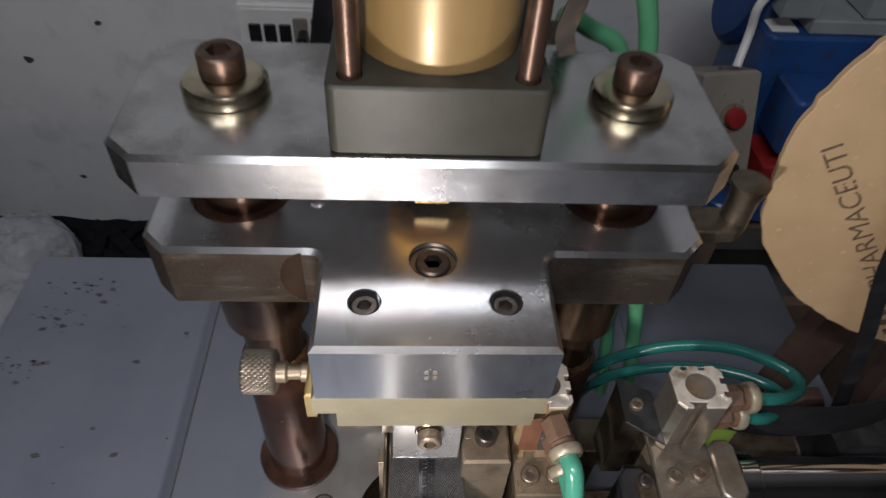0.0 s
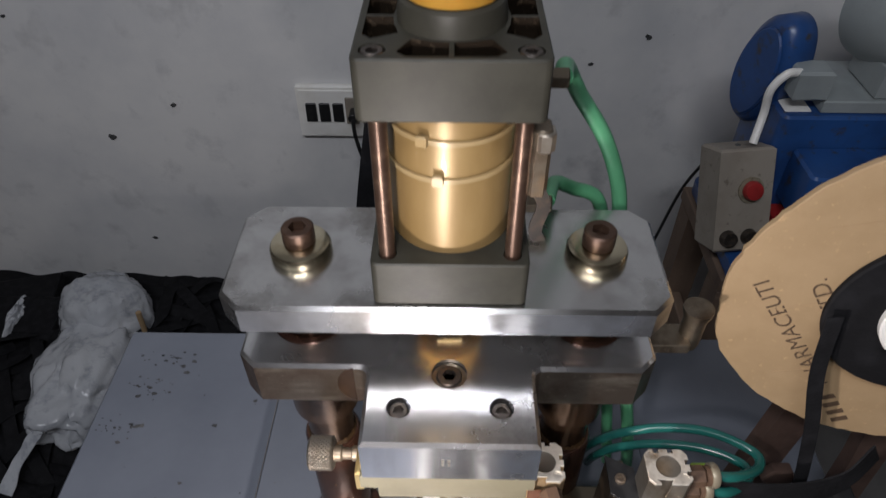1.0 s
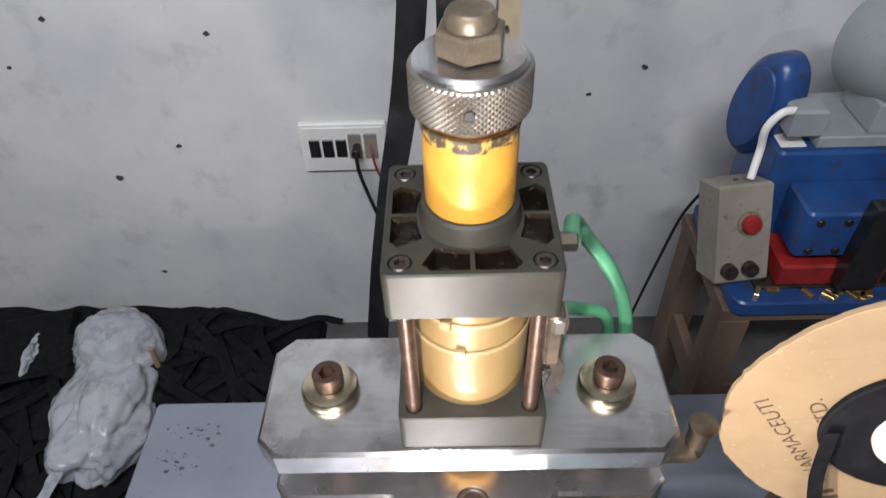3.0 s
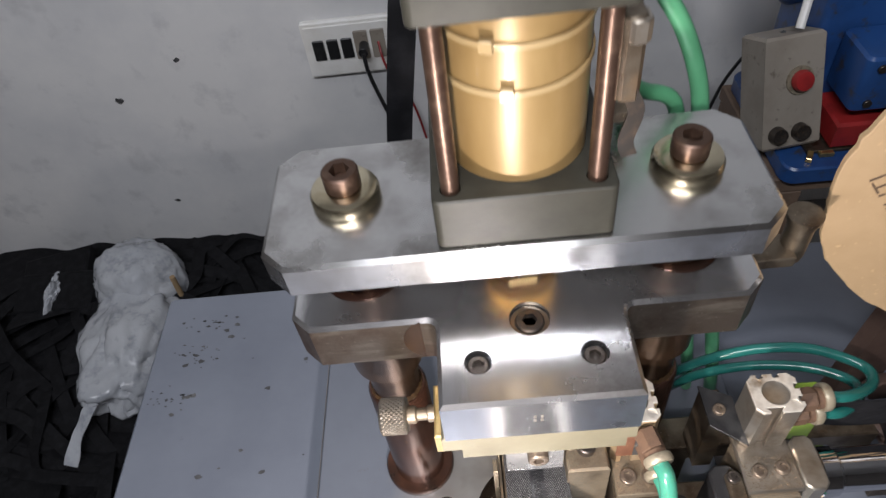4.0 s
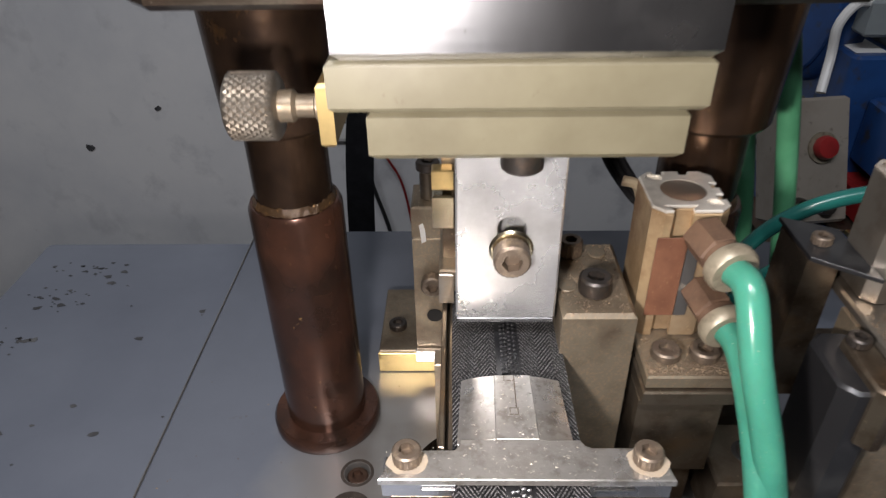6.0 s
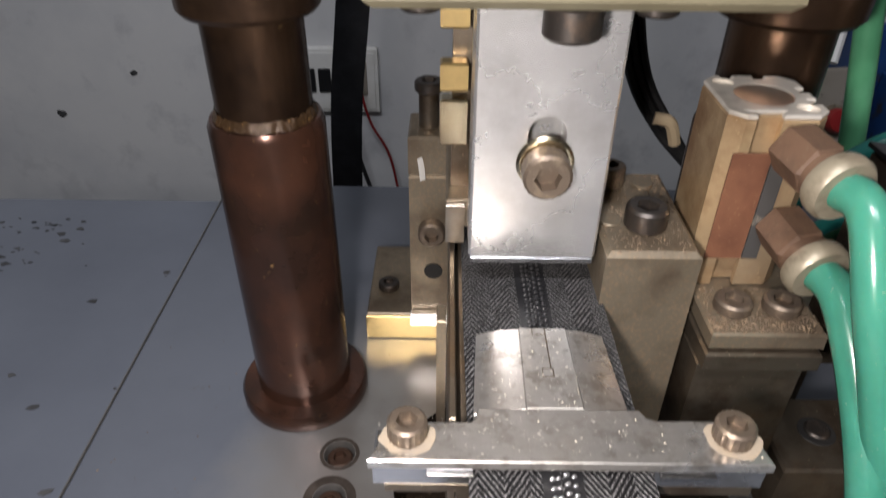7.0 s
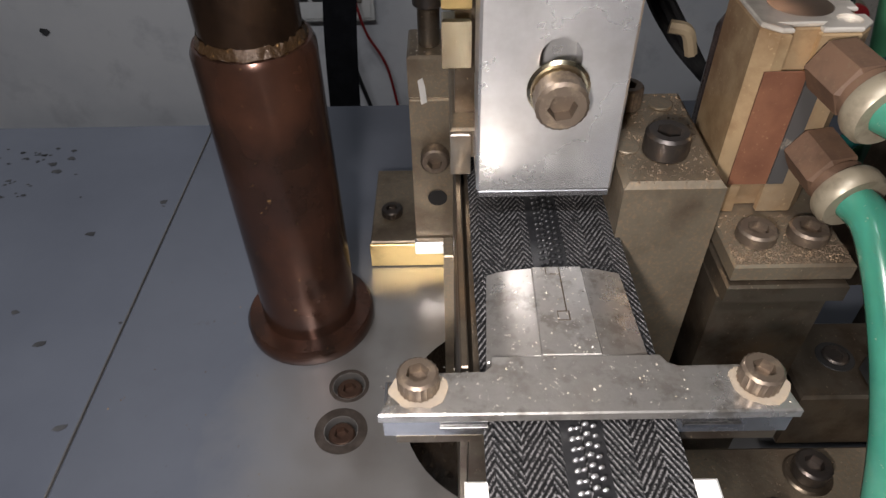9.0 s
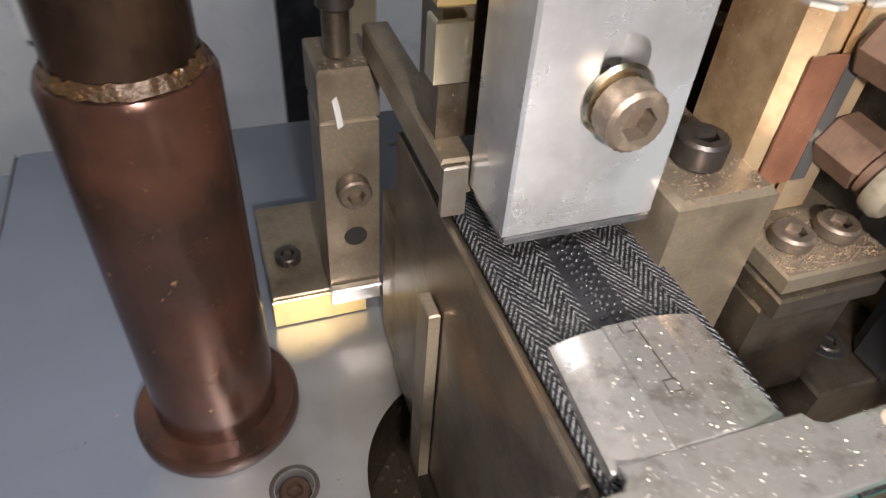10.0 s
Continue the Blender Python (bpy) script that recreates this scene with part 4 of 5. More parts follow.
# ---- right-hand carriage and cylinders ----
carr = thing("carriage_block", (0.058, -0.02, 0.80), "oily steel carriage block with stepped cap", "machine block")
part("body", box(0.0450, -0.0330, 0.8430, 0.0715, 0.0180, 0.8775, 0.0008), OILY, carr)
part("cap", box(0.0455, -0.0348, 0.8835, 0.0730, 0.0200, 0.8885, 0.0006), DUSTY, carr)
part("lip", box(0.0448, -0.0362, 0.8777, 0.0728, 0.0190, 0.8833, 0.0006), OILY, carr)
part("stem", box(0.0470, -0.0290, 0.8003, 0.0690, 0.0150, 0.8428, 0.0008), OILY, carr)
for x in (0.0530, 0.0650):
    screw(carr, 0.0046, 0.0035, (x, -0.0255, 0.8885), material=DUSTY_SCREW, turn=12)
gc = compact("compact_cylinder", 0.0450, -0.0160, 0.0675, 0.0085, 0.8887, 0.9355, ALU_WHITE, AMBER, "compact air cylinder, amber-stained aluminium, brown label, on the carriage")
part("label_plate", box(0.0470, -0.0166, 0.8975, 0.0560, -0.0161, 0.9265, 0.0002), RUST_LABEL, gc)
part("label_strip", box(0.0563, -0.0166, 0.8975, 0.0600, -0.0161, 0.9265, 0.0002), GREY_LABEL, gc)
def along(d):
    return Vector(d).to_track_quat("Z", "Y").to_matrix().to_4x4()


f1 = fitting(gc, (0.0590, -0.0192, 0.9292), along((0.22, -0.96, -0.10)), 0.0042)
f2 = fitting(gc, (0.0630, -0.0168, 0.9075), along((0.20, -0.95, -0.16)), 0.0042)
for tm, end in ((f1, [(0.0656, -0.0538, 0.9111), (0.0706, -0.062, 0.8899), (0.0751, -0.0694, 0.867), (0.0800, -0.0770, 0.8420), (0.0870, -0.0850, 0.8195), (0.100, -0.098, 0.8085), (0.13, -0.12, 0.8045)]), (f2, [(0.0695, -0.0540, 0.8910), (0.0702, -0.0690, 0.8730), (0.0704, -0.0824, 0.8488), (0.0735, -0.0910, 0.8260), (0.082, -0.099, 0.8110), (0.11, -0.118, 0.8045)])):
    hose("air_hose", [tuple(tm @ Vector((0, 0, 0.015))), tuple(tm @ Vector((0, 0, 0.024)))] + end, 0.0042, HOSE, "glossy green air hose leaving the amber cylinder")

rail = thing("cross_rail", (0.11, -0.03, 0.80), "dark oily slide rail with socket screws", "slide rail")
part("upper_rail", box(0.0745, -0.0385, 0.8203, 0.1520, -0.0120, 0.8430, 0.0008), OILY, rail)
part("lower_rail", box(0.0400, -0.0700, 0.8003, 0.1500, -0.0390, 0.8200, 0.0008), DUSTY, rail)
# black disc for the shade down the screw well
part("well", rod(0.0052, 0, 0.0003, (0.0890, -0.0250, 0.8430), n=24, c=0.0001), HOLE_SHADE, rail)
screw(rail, 0.0036, 0.0012, (0.0890, -0.0250, 0.8432))
for x, y in ((0.0800, -0.0480), (0.0660, -0.0620), (0.1150, -0.0520)):
    part("washer", rod(0.0066, 0, 0.0012, (x, y, 0.82)), OILY, rail)
    screw(rail, 0.0050, 0.0052, (x, y, 0.8212), turn=14)
beam = thing("cross_beam", (0.12, 0.01, 0.80), "dark painted steel cross beam", "beam")
part("beam", box(0.0750, 0.0020, 0.8430, 0.2100, 0.0220, 0.8600, 0.0008), OILY, beam)
part("pillar", box(0.0850, 0.0030, 0.8003, 0.1000, 0.0210, 0.8428, 0.0008), OILY, beam)
part("pillar", box(0.1300, 0.0030, 0.8003, 0.1450, 0.0210, 0.8428, 0.0008), OILY, beam)

holder = thing("cylinder_bracket", (0.122, -0.02, 0.843), "bent steel bracket with round-head screws", "bracket")
part("base_block", box(0.1090, -0.0460, 0.8432, 0.1350, -0.0150, 0.9005, 0.0010), DUSTY, holder)
part("bent_plate", box(0.1085, -0.0440, 0.9008, 0.1365, 0.0010, 0.9045, 0.0008), ALU, holder)
part("side_plate", prism([(0.0960, -0.012), (0.1120, -0.024), (0.1120, 0.004), (0.0960, 0.012)], 0.9150, 0.9165, (), 0.0001), BLACK_PLASTIC, holder)
part("side_web", box(0.0965, -0.0100, 0.8602, 0.1070, 0.0100, 0.9148, 0.0008), OILY, holder)
part("black_clamp", prism(chamfered(0.0930, -0.0520, 0.1080, -0.0260, 0.004), 0.8432, 0.8990, (), 0.0010), BLACK_PLASTIC, holder, "black clamp jaw")
part("jaw", prism(chamfered(0.1000, -0.0560, 0.1085, -0.0300, 0.003), 0.8800, 0.9020, (), 0.0008), OILY, holder)
for x, y, r in ((0.1165, -0.0340, 0.0038), (0.1285, -0.0330, 0.0038)):
    screw(holder, r, 0.0032, (x, y, 0.9045), material=DUSTY_SCREW, turn=9)
screw(holder, 0.0034, 0.003, (0.1035, -0.0350, 0.902))
screw(holder, 0.0032, 0.003, (0.1025, -0.004, 0.9165), material=DUSTY_SCREW)
sc = compact("compact_cylinder", 0.1115, -0.0205, 0.1355, 0.0010, 0.9047, 0.9430, ALU_WHITE, ALU, "compact air cylinder of grooved aluminium on a bent bracket")
f3 = fitting(sc, (0.1375, -0.0080, 0.9290), pose(0, 0, 0, 0, 90, 4), 0.003)
fitting(sc, (0.1375, -0.0080, 0.9140), pose(0, 0, 0, 0, 90, 4), 0.003)
hose("air_hose", [tuple(f3 @ Vector((0, 0, 0.015))), (0.166, -0.007, 0.928), (0.185, 0.004, 0.918), (0.189, 0.018, 0.912), (0.166, 0.030, 0.914), (0.140, 0.034, 0.913), (0.118, 0.036, 0.905), (0.104, 0.042, 0.886), (0.098, 0.055, 0.850), (0.100, 0.070, 0.8032)], 0.0030, HOSE_DARK, "teal air hose looping back from the small cylinder")
hose("air_hose", [(0.154, -0.008, 0.914), (0.166, -0.008, 0.912), (0.183, 0.004, 0.904), (0.187, 0.018, 0.897), (0.168, 0.031, 0.893), (0.140, 0.040, 0.884), (0.116, 0.046, 0.868), (0.108, 0.056, 0.840), (0.110, 0.072, 0.8032)], 0.0030, HOSE_DARK, "teal air hose looping back under its twin")
solo("hose_clip", prism(rrect(0.1520, 0.0020, 0.1690, 0.0180, 0.003), 0.8602, 0.900, (), 0.001), LIME, "lime green plastic hose clip on the beam", "clip")

slide = thing("slide_cylinder", (0.2, -0.03, 0.85), "chrome round air cylinder lying on its block", "air cylinder")
part("end_block", prism(chamfered(0.1360, -0.0460, 0.1480, -0.0170, 0.003), 0.8432, 0.9080, (), 0.0008), ALU, slide)
part("gland", lathe([(0, 0), (0.0120, 0), (0.0132, 0.001), (0.0132, 0.009), (0.0120, 0.010), (0, 0.010)], (0.1482, -0.0310, 0.8930), "x"), CHROME, slide)
part("tube", rod(0.0115, 0, 0.120, (0.1584, -0.0310, 0.8930), "x"), CHROME, slide)
part("rear_cap", rod(0.0130, 0, 0.015, (0.2786, -0.0310, 0.8930), "x"), ALU, slide)
part("saddle", box(0.2300, -0.0420, 0.7652, 0.2520, -0.0200, 0.8830, 0.001), OILY, slide)
solo("tape_strip", sweep([(0.128, 0.012, 0.905), (0.160, -0.004, 0.9075), (0.200, -0.006, 0.9065), (0.235, 0.000, 0.911), (0.255, 0.012, 0.925)], [(-0.0006, -0.014), (0.0006, -0.014), (0.0006, 0.012), (-0.0006, 0.012)]), BLACK, "black zipper tape strip with a grey edge", "tape strip")

# ---- reel of tape with cardboard flange ----
reel = thing("tape_reel", (0.2476, 0.035, 1.031), "reel of black tape between cut cardboard flanges", "reel")
REEL = Matrix.Translation((0.2476, 0.0278, 1.0312)) @ pose(0, 0, 0, 0, 0, -11) @ FRONT
rim = []
for k in range(150):
    a = TAU * k / 150
    rim.append(((0.1043 + 0.0016 * noise.noise((3 * math.cos(a), 3 * math.sin(a), 1.3)) + 0.0011 * noise.noise((22 * math.cos(a), 22 * math.sin(a), 4.1))) * math.cos(a), (0.1043 + 0.0016 * noise.noise((3 * math.cos(a), 3 * math.sin(a), 1.3)) + 0.0011 * noise.noise((22 * math.cos(a), 22 * math.sin(a), 4.1))) * math.sin(a)))
flange = part("cardboard_flange", prism(rim, 0, 0.0038, (), 0.0004, REEL), CARD, reel, "round-cut corrugated cardboard flange with print")
part("black_winding", prism(circle(0.0545, 64), 0.0040, 0.0085, [(circle(0.0292, 40), None)], 0.001, REEL), BLACK, reel)
part("white_core", prism(circle(0.0290, 40), 0.0040, 0.0125, [(circle(0.008, 24), None)], 0.001, REEL), WHITE_PLASTIC, reel)
part("axle", prism(circle(0.0072, 24), -0.05, 0.020, (), 0.0008, REEL), RUSTY, reel)
part("rear_flange", prism(circle(0.066, 80), -0.034, -0.0305, (), 0.0004, REEL), CARD, reel)
part("winding_core", prism(circle(0.060, 48), -0.0303, -0.0002, (), 0.0004, REEL), BLACK, reel)


def lettering(parent, text, long, m, material):
    cu = bpy.data.curves.new("lettering", "FONT")
    cu.body, cu.size, cu.extrude = text, 0.012, 0.0
    tmp = bpy.data.objects.new("lettering", cu)
    scene.collection.objects.link(tmp)
    bpy.context.view_layer.update()
    me = bpy.data.meshes.new_from_object(tmp.evaluated_get(bpy.context.evaluated_depsgraph_get()))
    bpy.data.objects.remove(tmp)
    xs = [v.co.x for v in me.vertices]
    me.transform(Matrix.Diagonal((long / (max(xs) - min(xs)), 1.0, 1.0, 1.0)))
    me.materials.clear()
    me.materials.append(material)
    ob = part("lettering", me, None, parent)
    ob.matrix_basis = m
    return ob


def on_reel(u, v, turn):
    return REEL @ pose(u, v, 0.00395) @ pose(0, 0, 0, 0, 0, turn)


LET = [("PHARMACEUTI", 0.0900, -0.0300, -0.0640, 127.0), ("LTD.", 0.0270, -0.0440, -0.0080, 124.0)]
for text, long, u, v, a in LET:
    lettering(flange, text, long, on_reel(u, v, a), INK)
for k in range(4):
    part("print_bar", prism([(0, 0), (0.0040, 0), (0.0040, 0.0088), (0, 0.0088)], 0.0039, 0.00405, (), 0.00001, REEL @ pose(-0.0085 - 0.0075 * 0.60 * k, -0.0930 + 0.0075 * 0.80 * k, 0, 0, 0, 127)), INK, flange)
for k, (u, v, l) in enumerate(((-0.075, -0.012, 0.05), (-0.07, 0.045, 0.06), (-0.062, -0.062, 0.045))):
    part("crease", prism([(0, 0), (l, 0), (l, 0.0008), (0, 0.0008)], 0.00385, 0.0041, (), 0.00005, REEL @ pose(u, v, 0, 0, 0, 22)), CARD, flange)
stand = thing("reel_stand", (0.24, 0.045, 0.765), "rusty steel reel stand leaning on the table", "reel stand")
part("leg", sweep([(0.252, 0.062, 1.030), (0.230, 0.055, 0.905), (0.200, 0.035, 0.7655)], [(-0.012, -0.006), (0.012, -0.006), (0.012, 0.006), (-0.012, 0.006)], (0, 1, 0), step=2), RUSTY, stand)
part("leg", sweep([(0.256, 0.070, 1.030), (0.300, 0.065, 0.905), (0.309, 0.06, 0.7655)], [(-0.012, -0.006), (0.012, -0.006), (0.012, 0.006), (-0.012, 0.006)], (0, 1, 0), step=2), RUSTY, stand)
part("brace", tube([(0.214, 0.024, 0.840), (0.232, 0.000, 0.835), (0.252, -0.018, 0.820)], 0.005), RUSTY, stand)
part("hub_nut", prism(circle(0.012, 6), 0.0, 0.008, (), 0.001, Matrix.Translation((0.225, 0.036, 0.860)) @ FRONT), RUSTY, stand)
solo("loose_tape", sweep([(0.1945, 0.024, 1.030), (0.199, 0.020, 0.990), (0.211, 0.016, 0.945), (0.219, 0.012, 0.905), (0.222, 0.008, 0.880)], [(-0.0042, -0.0003), (0.0042, -0.0003), (0.0042, 0.0003), (-0.0042, 0.0003)], (0, 1, 0)), BLACK, "loose black tape hanging from the reel", "tape")
dev = thing("black_tensioner", (0.235, 0.0, 0.86), "black plastic tape tensioner with white keys", "tensioner")
part("case", box(0.222, -0.008, 0.8300, 0.262, 0.018, 0.878, 0.003), BLACK_PLASTIC, dev)
for k in range(2):
    part("key", box(0.238 + 0.006 * k, -0.0092, 0.862, 0.242 + 0.006 * k, -0.0082, 0.869, 0.0003), WHITE_PLASTIC, dev)
part("foot", box(0.235, -0.002, 0.7652, 0.25, 0.012, 0.8298, 0.001), OILY, dev)

# ---- behind the table: hanging tape, post, socket ----
solo("hanging_tape", sweep([(-0.006, 0.275, 1.45), (-0.031, 0.273, 1.15), (-0.057, 0.27, 1.00), (-0.076, 0.268, 0.88), (-0.088, 0.268, 0.75), (-0.095, 0.28, 0.40), (-0.095, 0.29, 0.05)], [(-0.0105, -0.0004), (0.0105, -0.0004), (0.0105, 0.0004), (-0.0105, 0.0004)], (0, 1, 0)), BLACK, "black tape hanging behind the table", "tape")
post = thing("feed_post", (0.03, 0.32, 0.0), "peeling beige wooden feed post with a dark tape channel", "post")
part("post", box(0.031, 0.30, 0.0, 0.047, 0.325, 1.75, 0.0015), POST, post)
part("channel", box(-0.014, 0.302, 0.0, 0.020, 0.312, 1.75, 0.001), BLACK_PLASTIC, post, "black tape channel")
part("channel_seam", box(0.0035, 0.3005, 0.9, 0.0055, 0.3018, 1.75, 0.0002), BLACK, post)
for x in (-0.024, 0.024):
    part("guide_pin", rod(0.0035, 1.155, 1.19, (x, 0.304, 0), n=16), HOSE_DARK, post)
socket = thing("wall_socket", (-0.222, 0.975, 0.5), "white switchboard with dark switches and plugged cables", "wall socket")
WY = 0.985
part("plate", box(-0.310, WY - 0.014, 0.505, -0.136, WY - 0.0003, 0.622, 0.003), WHITE_PLASTIC, socket)
part("frame", box(-0.304, WY - 0.017, 0.512, -0.142, WY - 0.0142, 0.615, 0.002), WHITE_PLASTIC, socket)
for k in range(3):
    x = -0.282 + 0.027 * k
    part("switch", box(x - 0.0105, WY - 0.0215, 0.545, x + 0.0105, WY - 0.0172, 0.588, 0.002), BLACK_PLASTIC, socket)
for x in (-0.200, -0.168):
    part("outlet", box(x - 0.013, WY - 0.0200, 0.540, x + 0.013, WY - 0.0172, 0.600, 0.002), BEIGE, socket)
part("plug", rod(0.009, 0, 0.03, (-0.196, WY - 0.020, 0.570), "-y"), BLACK_PLASTIC, socket)
part("red_wire", tube([(-0.168, WY - 0.021, 0.575), (-0.162, WY - 0.04, 0.545), (-0.15, WY - 0.03, 0.49), (-0.12, WY - 0.02, 0.42), (-0.10, WY - 0.02, 0.3)], 0.0025, 8), RED, socket)
solo("power_cable", tube([(-0.196, WY - 0.05, 0.570), (-0.192, WY - 0.05, 0.52), (-0.172, WY - 0.04, 0.42), (-0.145, WY - 0.03, 0.30), (-0.12, WY - 0.03, 0.1), (-0.12, 0.9, 0.006)], 0.004, 10), BLACK_PLASTIC, "dark power cable hanging from the switchboard", "cable")

# ---- heap of black zipper tape and a plastic bag ----
rnd = random.Random(4)


def height(x, y):
    h = 0.075 * math.exp(-((x + 1.0) / 0.30) ** 2) * math.exp(-((y - 0.80) / 0.5) ** 2)
    h += 0.05 * math.exp(-((x + 0.70) / 0.20) ** 2) * math.exp(-((y - 0.90) / 0.25) ** 2)
    return 0.022 + h + 0.03 * noise.noise((x * 6, y * 6, 0.5)) + 0.018 * noise.noise((x * 17, y * 17, 2.5))


heap = bmesh.new()
nx, ny = 90, 60
grid = [[heap.verts.new((-1.7 + 1.36 * i / nx, 0.10 + 0.88 * j / ny, height(-1.7 + 1.36 * i / nx, 0.10 + 0.88 * j / ny) if 0 < i < nx else 0.0)) for j in range(ny + 1)] for i in range(nx + 1)]
for i in range(nx):
    for j in range(ny):
        heap.faces.new((grid[i][j], grid[i + 1][j], grid[i + 1][j + 1], grid[i][j + 1]))
solo("tape_heap", heap, BLACK, "heap of tangled black zipper tape on the floor", "tape heap", kind="stuff")
loops = bmesh.new()
for k in range(130):
    x, y = -1.5 + 1.08 * rnd.random(), 0.30 + 0.62 * rnd.random()
    a = rnd.random() * TAU
    l = 0.05 + 0.10 * rnd.random()
    pts = []
    for j in range(4):
        u = x + (j - 1.5) * l * math.cos(a) + rnd.uniform(-0.02, 0.02)
        v = min(0.965, y + (j - 1.5) * l * math.sin(a) + rnd.uniform(-0.02, 0.02))
        pts.append((u, v, height(u, v) + 0.004 + 0.035 * rnd.random() * (1 if 0 < j < 3 else 0)))
    w = 0.013
    sweep(pts, [(-w, -0.0006), (w, -0.0006), (w, 0.0006), (-w, 0.0006)], (0.1, rnd.uniform(-0.5, 0.5), 1), loops, 5)
solo("loose_strips", loops, BLACK, "loose black tape strips lying over the heap", "tape strips", kind="stuff", smooth=0)
for x, y, w, a, tilt in ((-1.00, 0.86, 0.16, 8, 8), (-0.98, 0.80, 0.2, -6, 12)):
    m = Matrix.Translation((x, y, height(x, y) + 0.055)) @ pose(0, 0, 0, tilt, -6, a)
    solo("folded_tape", noisy(box(-w / 2, -0.05, -0.03, w / 2, 0.05, 0.006, 0.004, m=m), 0.004, 20), BLACK, "folded black tape lying on the heap", "folded tape", "folded tapes")


def lump(cx, cy, cz, rx, ry, rz, seed, amount=0.35):
    bm = bmesh.new()
    bmesh.ops.create_icosphere(bm, subdivisions=5, radius=1)
    for v in bm.verts:
        d = 1 - 0.3 * amount * abs(noise.noise(v.co * 3.4 + Vector((seed, 5, 0)))) + amount * noise.noise(v.co * 1.6 + Vector((seed, 0, 0))) - 0.35 * amount * (1 - abs(noise.noise(v.co * 2.6 + Vector((0, seed, 0))))) ** 6 + 0.05 * abs(noise.noise(v.co * 5 + Vector((seed, 1, 0)))) - 0.05 * abs(noise.noise(v.co * 9 + Vector((seed, 2, 0))))
        v.co = Vector((cx + rx * v.co.x * d, cy + ry * v.co.y * d, max(0.002, cz + rz * v.co.z * d)))
    return bm


bag = thing("plastic_bag", (-0.80, 0.72, 0.0), "crumpled cloudy plastic bags on the black heap", "plastic bag")
part("upper_bag", lump(-0.785, 0.810, 0.125, 0.105, 0.095, 0.105, 2.0, 0.13), BAG, bag, smooth=60)
part("lower_bag", lump(-0.770, 0.655, 0.105, 0.105, 0.180, 0.085, 7.0, 0.28), BAG, bag, smooth=60)
part("torn_flap", noisy(sweep([(-0.80, 0.50, 0.13), (-0.83, 0.45, 0.10), (-0.84, 0.40, 0.075)], [(-0.014, -0.001), (0.014, -0.001), (0.014, 0.001), (-0.014, 0.001)]), 0.006, 30), BAG, bag)
solo("film_scrap", lump(-0.985, 0.80, 0.125, 0.018, 0.055, 0.03, 11.0, 0.5), BAG, "pale film scrap caught in the black heap", "scrap", smooth=60)
solo("wood_stick", tube([(-0.690, 0.75, 0.06), (-0.682, 0.76, 0.12), (-0.680, 0.765, 0.185)], 0.006, 8), CARD, "short pale wooden stick standing in the heap", "stick")

# ---- wooden stand with the blue cutting machine ----
stool = thing("wooden_stand", (0.60, 0.72, 0.0), "dark rough wooden stand under the blue machine", "stand")
part("top_board", box(0.425, 0.545, 0.500, 0.95, 0.785, 0.530, 0.003), WOOD, stool)
for x, y in ((0.452, 0.572), (0.90, 0.572), (0.452, 0.755), (0.90, 0.755)):
    part("leg", box(x - 0.025, y - 0.025, 0.0, x + 0.025, y + 0.025, 0.4998, 0.003), WOOD, stool)
part("rail", box(0.4775, 0.555, 0.25, 0.8745, 0.575, 0.31, 0.002), WOOD, stool)
part("rail", box(0.437, 0.5975, 0.25, 0.457, 0.7295, 0.31, 0.002), WOOD, stool)
mach = thing("cutting_machine", (0.60, 0.70, 0.53), "blue enamelled bench machine with grey motor and belt guard", "bench machine")
part("bed", prism(rrect(0.432, 0.530, 0.92, 0.780, 0.02), 0.5302, 0.560, (), 0.003), BLUE, mach)
part("tray", box(0.470, 0.560, 0.5602, 0.70, 0.700, 0.566, 0.001), OILY, mach)
part("body", prism(rrect(0.475, 0.640, 0.76, 0.775, 0.012), 0.5602, 0.765, (), 0.004), BLUE, mach)
part("head", prism(rrect(0.505, 0.560, 0.80, 0.6397, 0.01), 0.630, 0.715, (), 0.004), BLUE, mach)
for x in (0.525, 0.565):
    for z in (0.645, 0.700):
        part("bolt", rod(0.006, 0, 0.004, (x, 0.56, z), "-y", n=12), BLACK_SCREW, mach)
part("dark_ram", box(0.580, 0.535, 0.580, 0.635, 0.5595, 0.745, 0.004), BLACK_PLASTIC, mach)
part("red_jaw", box(0.500, 0.560, 0.567, 0.66, 0.640, 0.610, 0.004), RED, mach, "red painted jaw")
part("label_plate", prism(rrect(0.482, 0.655, 0.520, 0.725, 0.002), 0.7652, 0.7664, (), 0.0002), WHITE_PLASTIC, mach, "white maker plate without legible text")
part("shelf", box(0.53, 0.650, 0.7653, 0.78, 0.775, 0.785, 0.002), MOTOR, mach)
GUARD = Matrix.Translation((0.480, 0.730, 0.792)) @ pose(0, 0, 0, 90, 12, -72)
oval = [((0.048 if math.cos(TAU * k / 48) > 0 else 0.052) * math.cos(TAU * k / 48), 0.092 * math.sin(TAU * k / 48)) for k in range(48)]
part("belt_guard", prism(oval, -0.028, 0.028, (), 0.012, GUARD), BLUE, mach, "tall rounded blue belt guard", 60)
part("guard_rib", prism([(0.78 * u, 0.82 * v) for u, v in oval], 0.0282, 0.033, (), 0.003, GUARD), BLUE, mach)
MM = Matrix.Translation((0.650, 0.690, 0.888)) @ pose(0, 0, 0, 80, 0, 22) @ Matrix.Scale(0.86, 4)
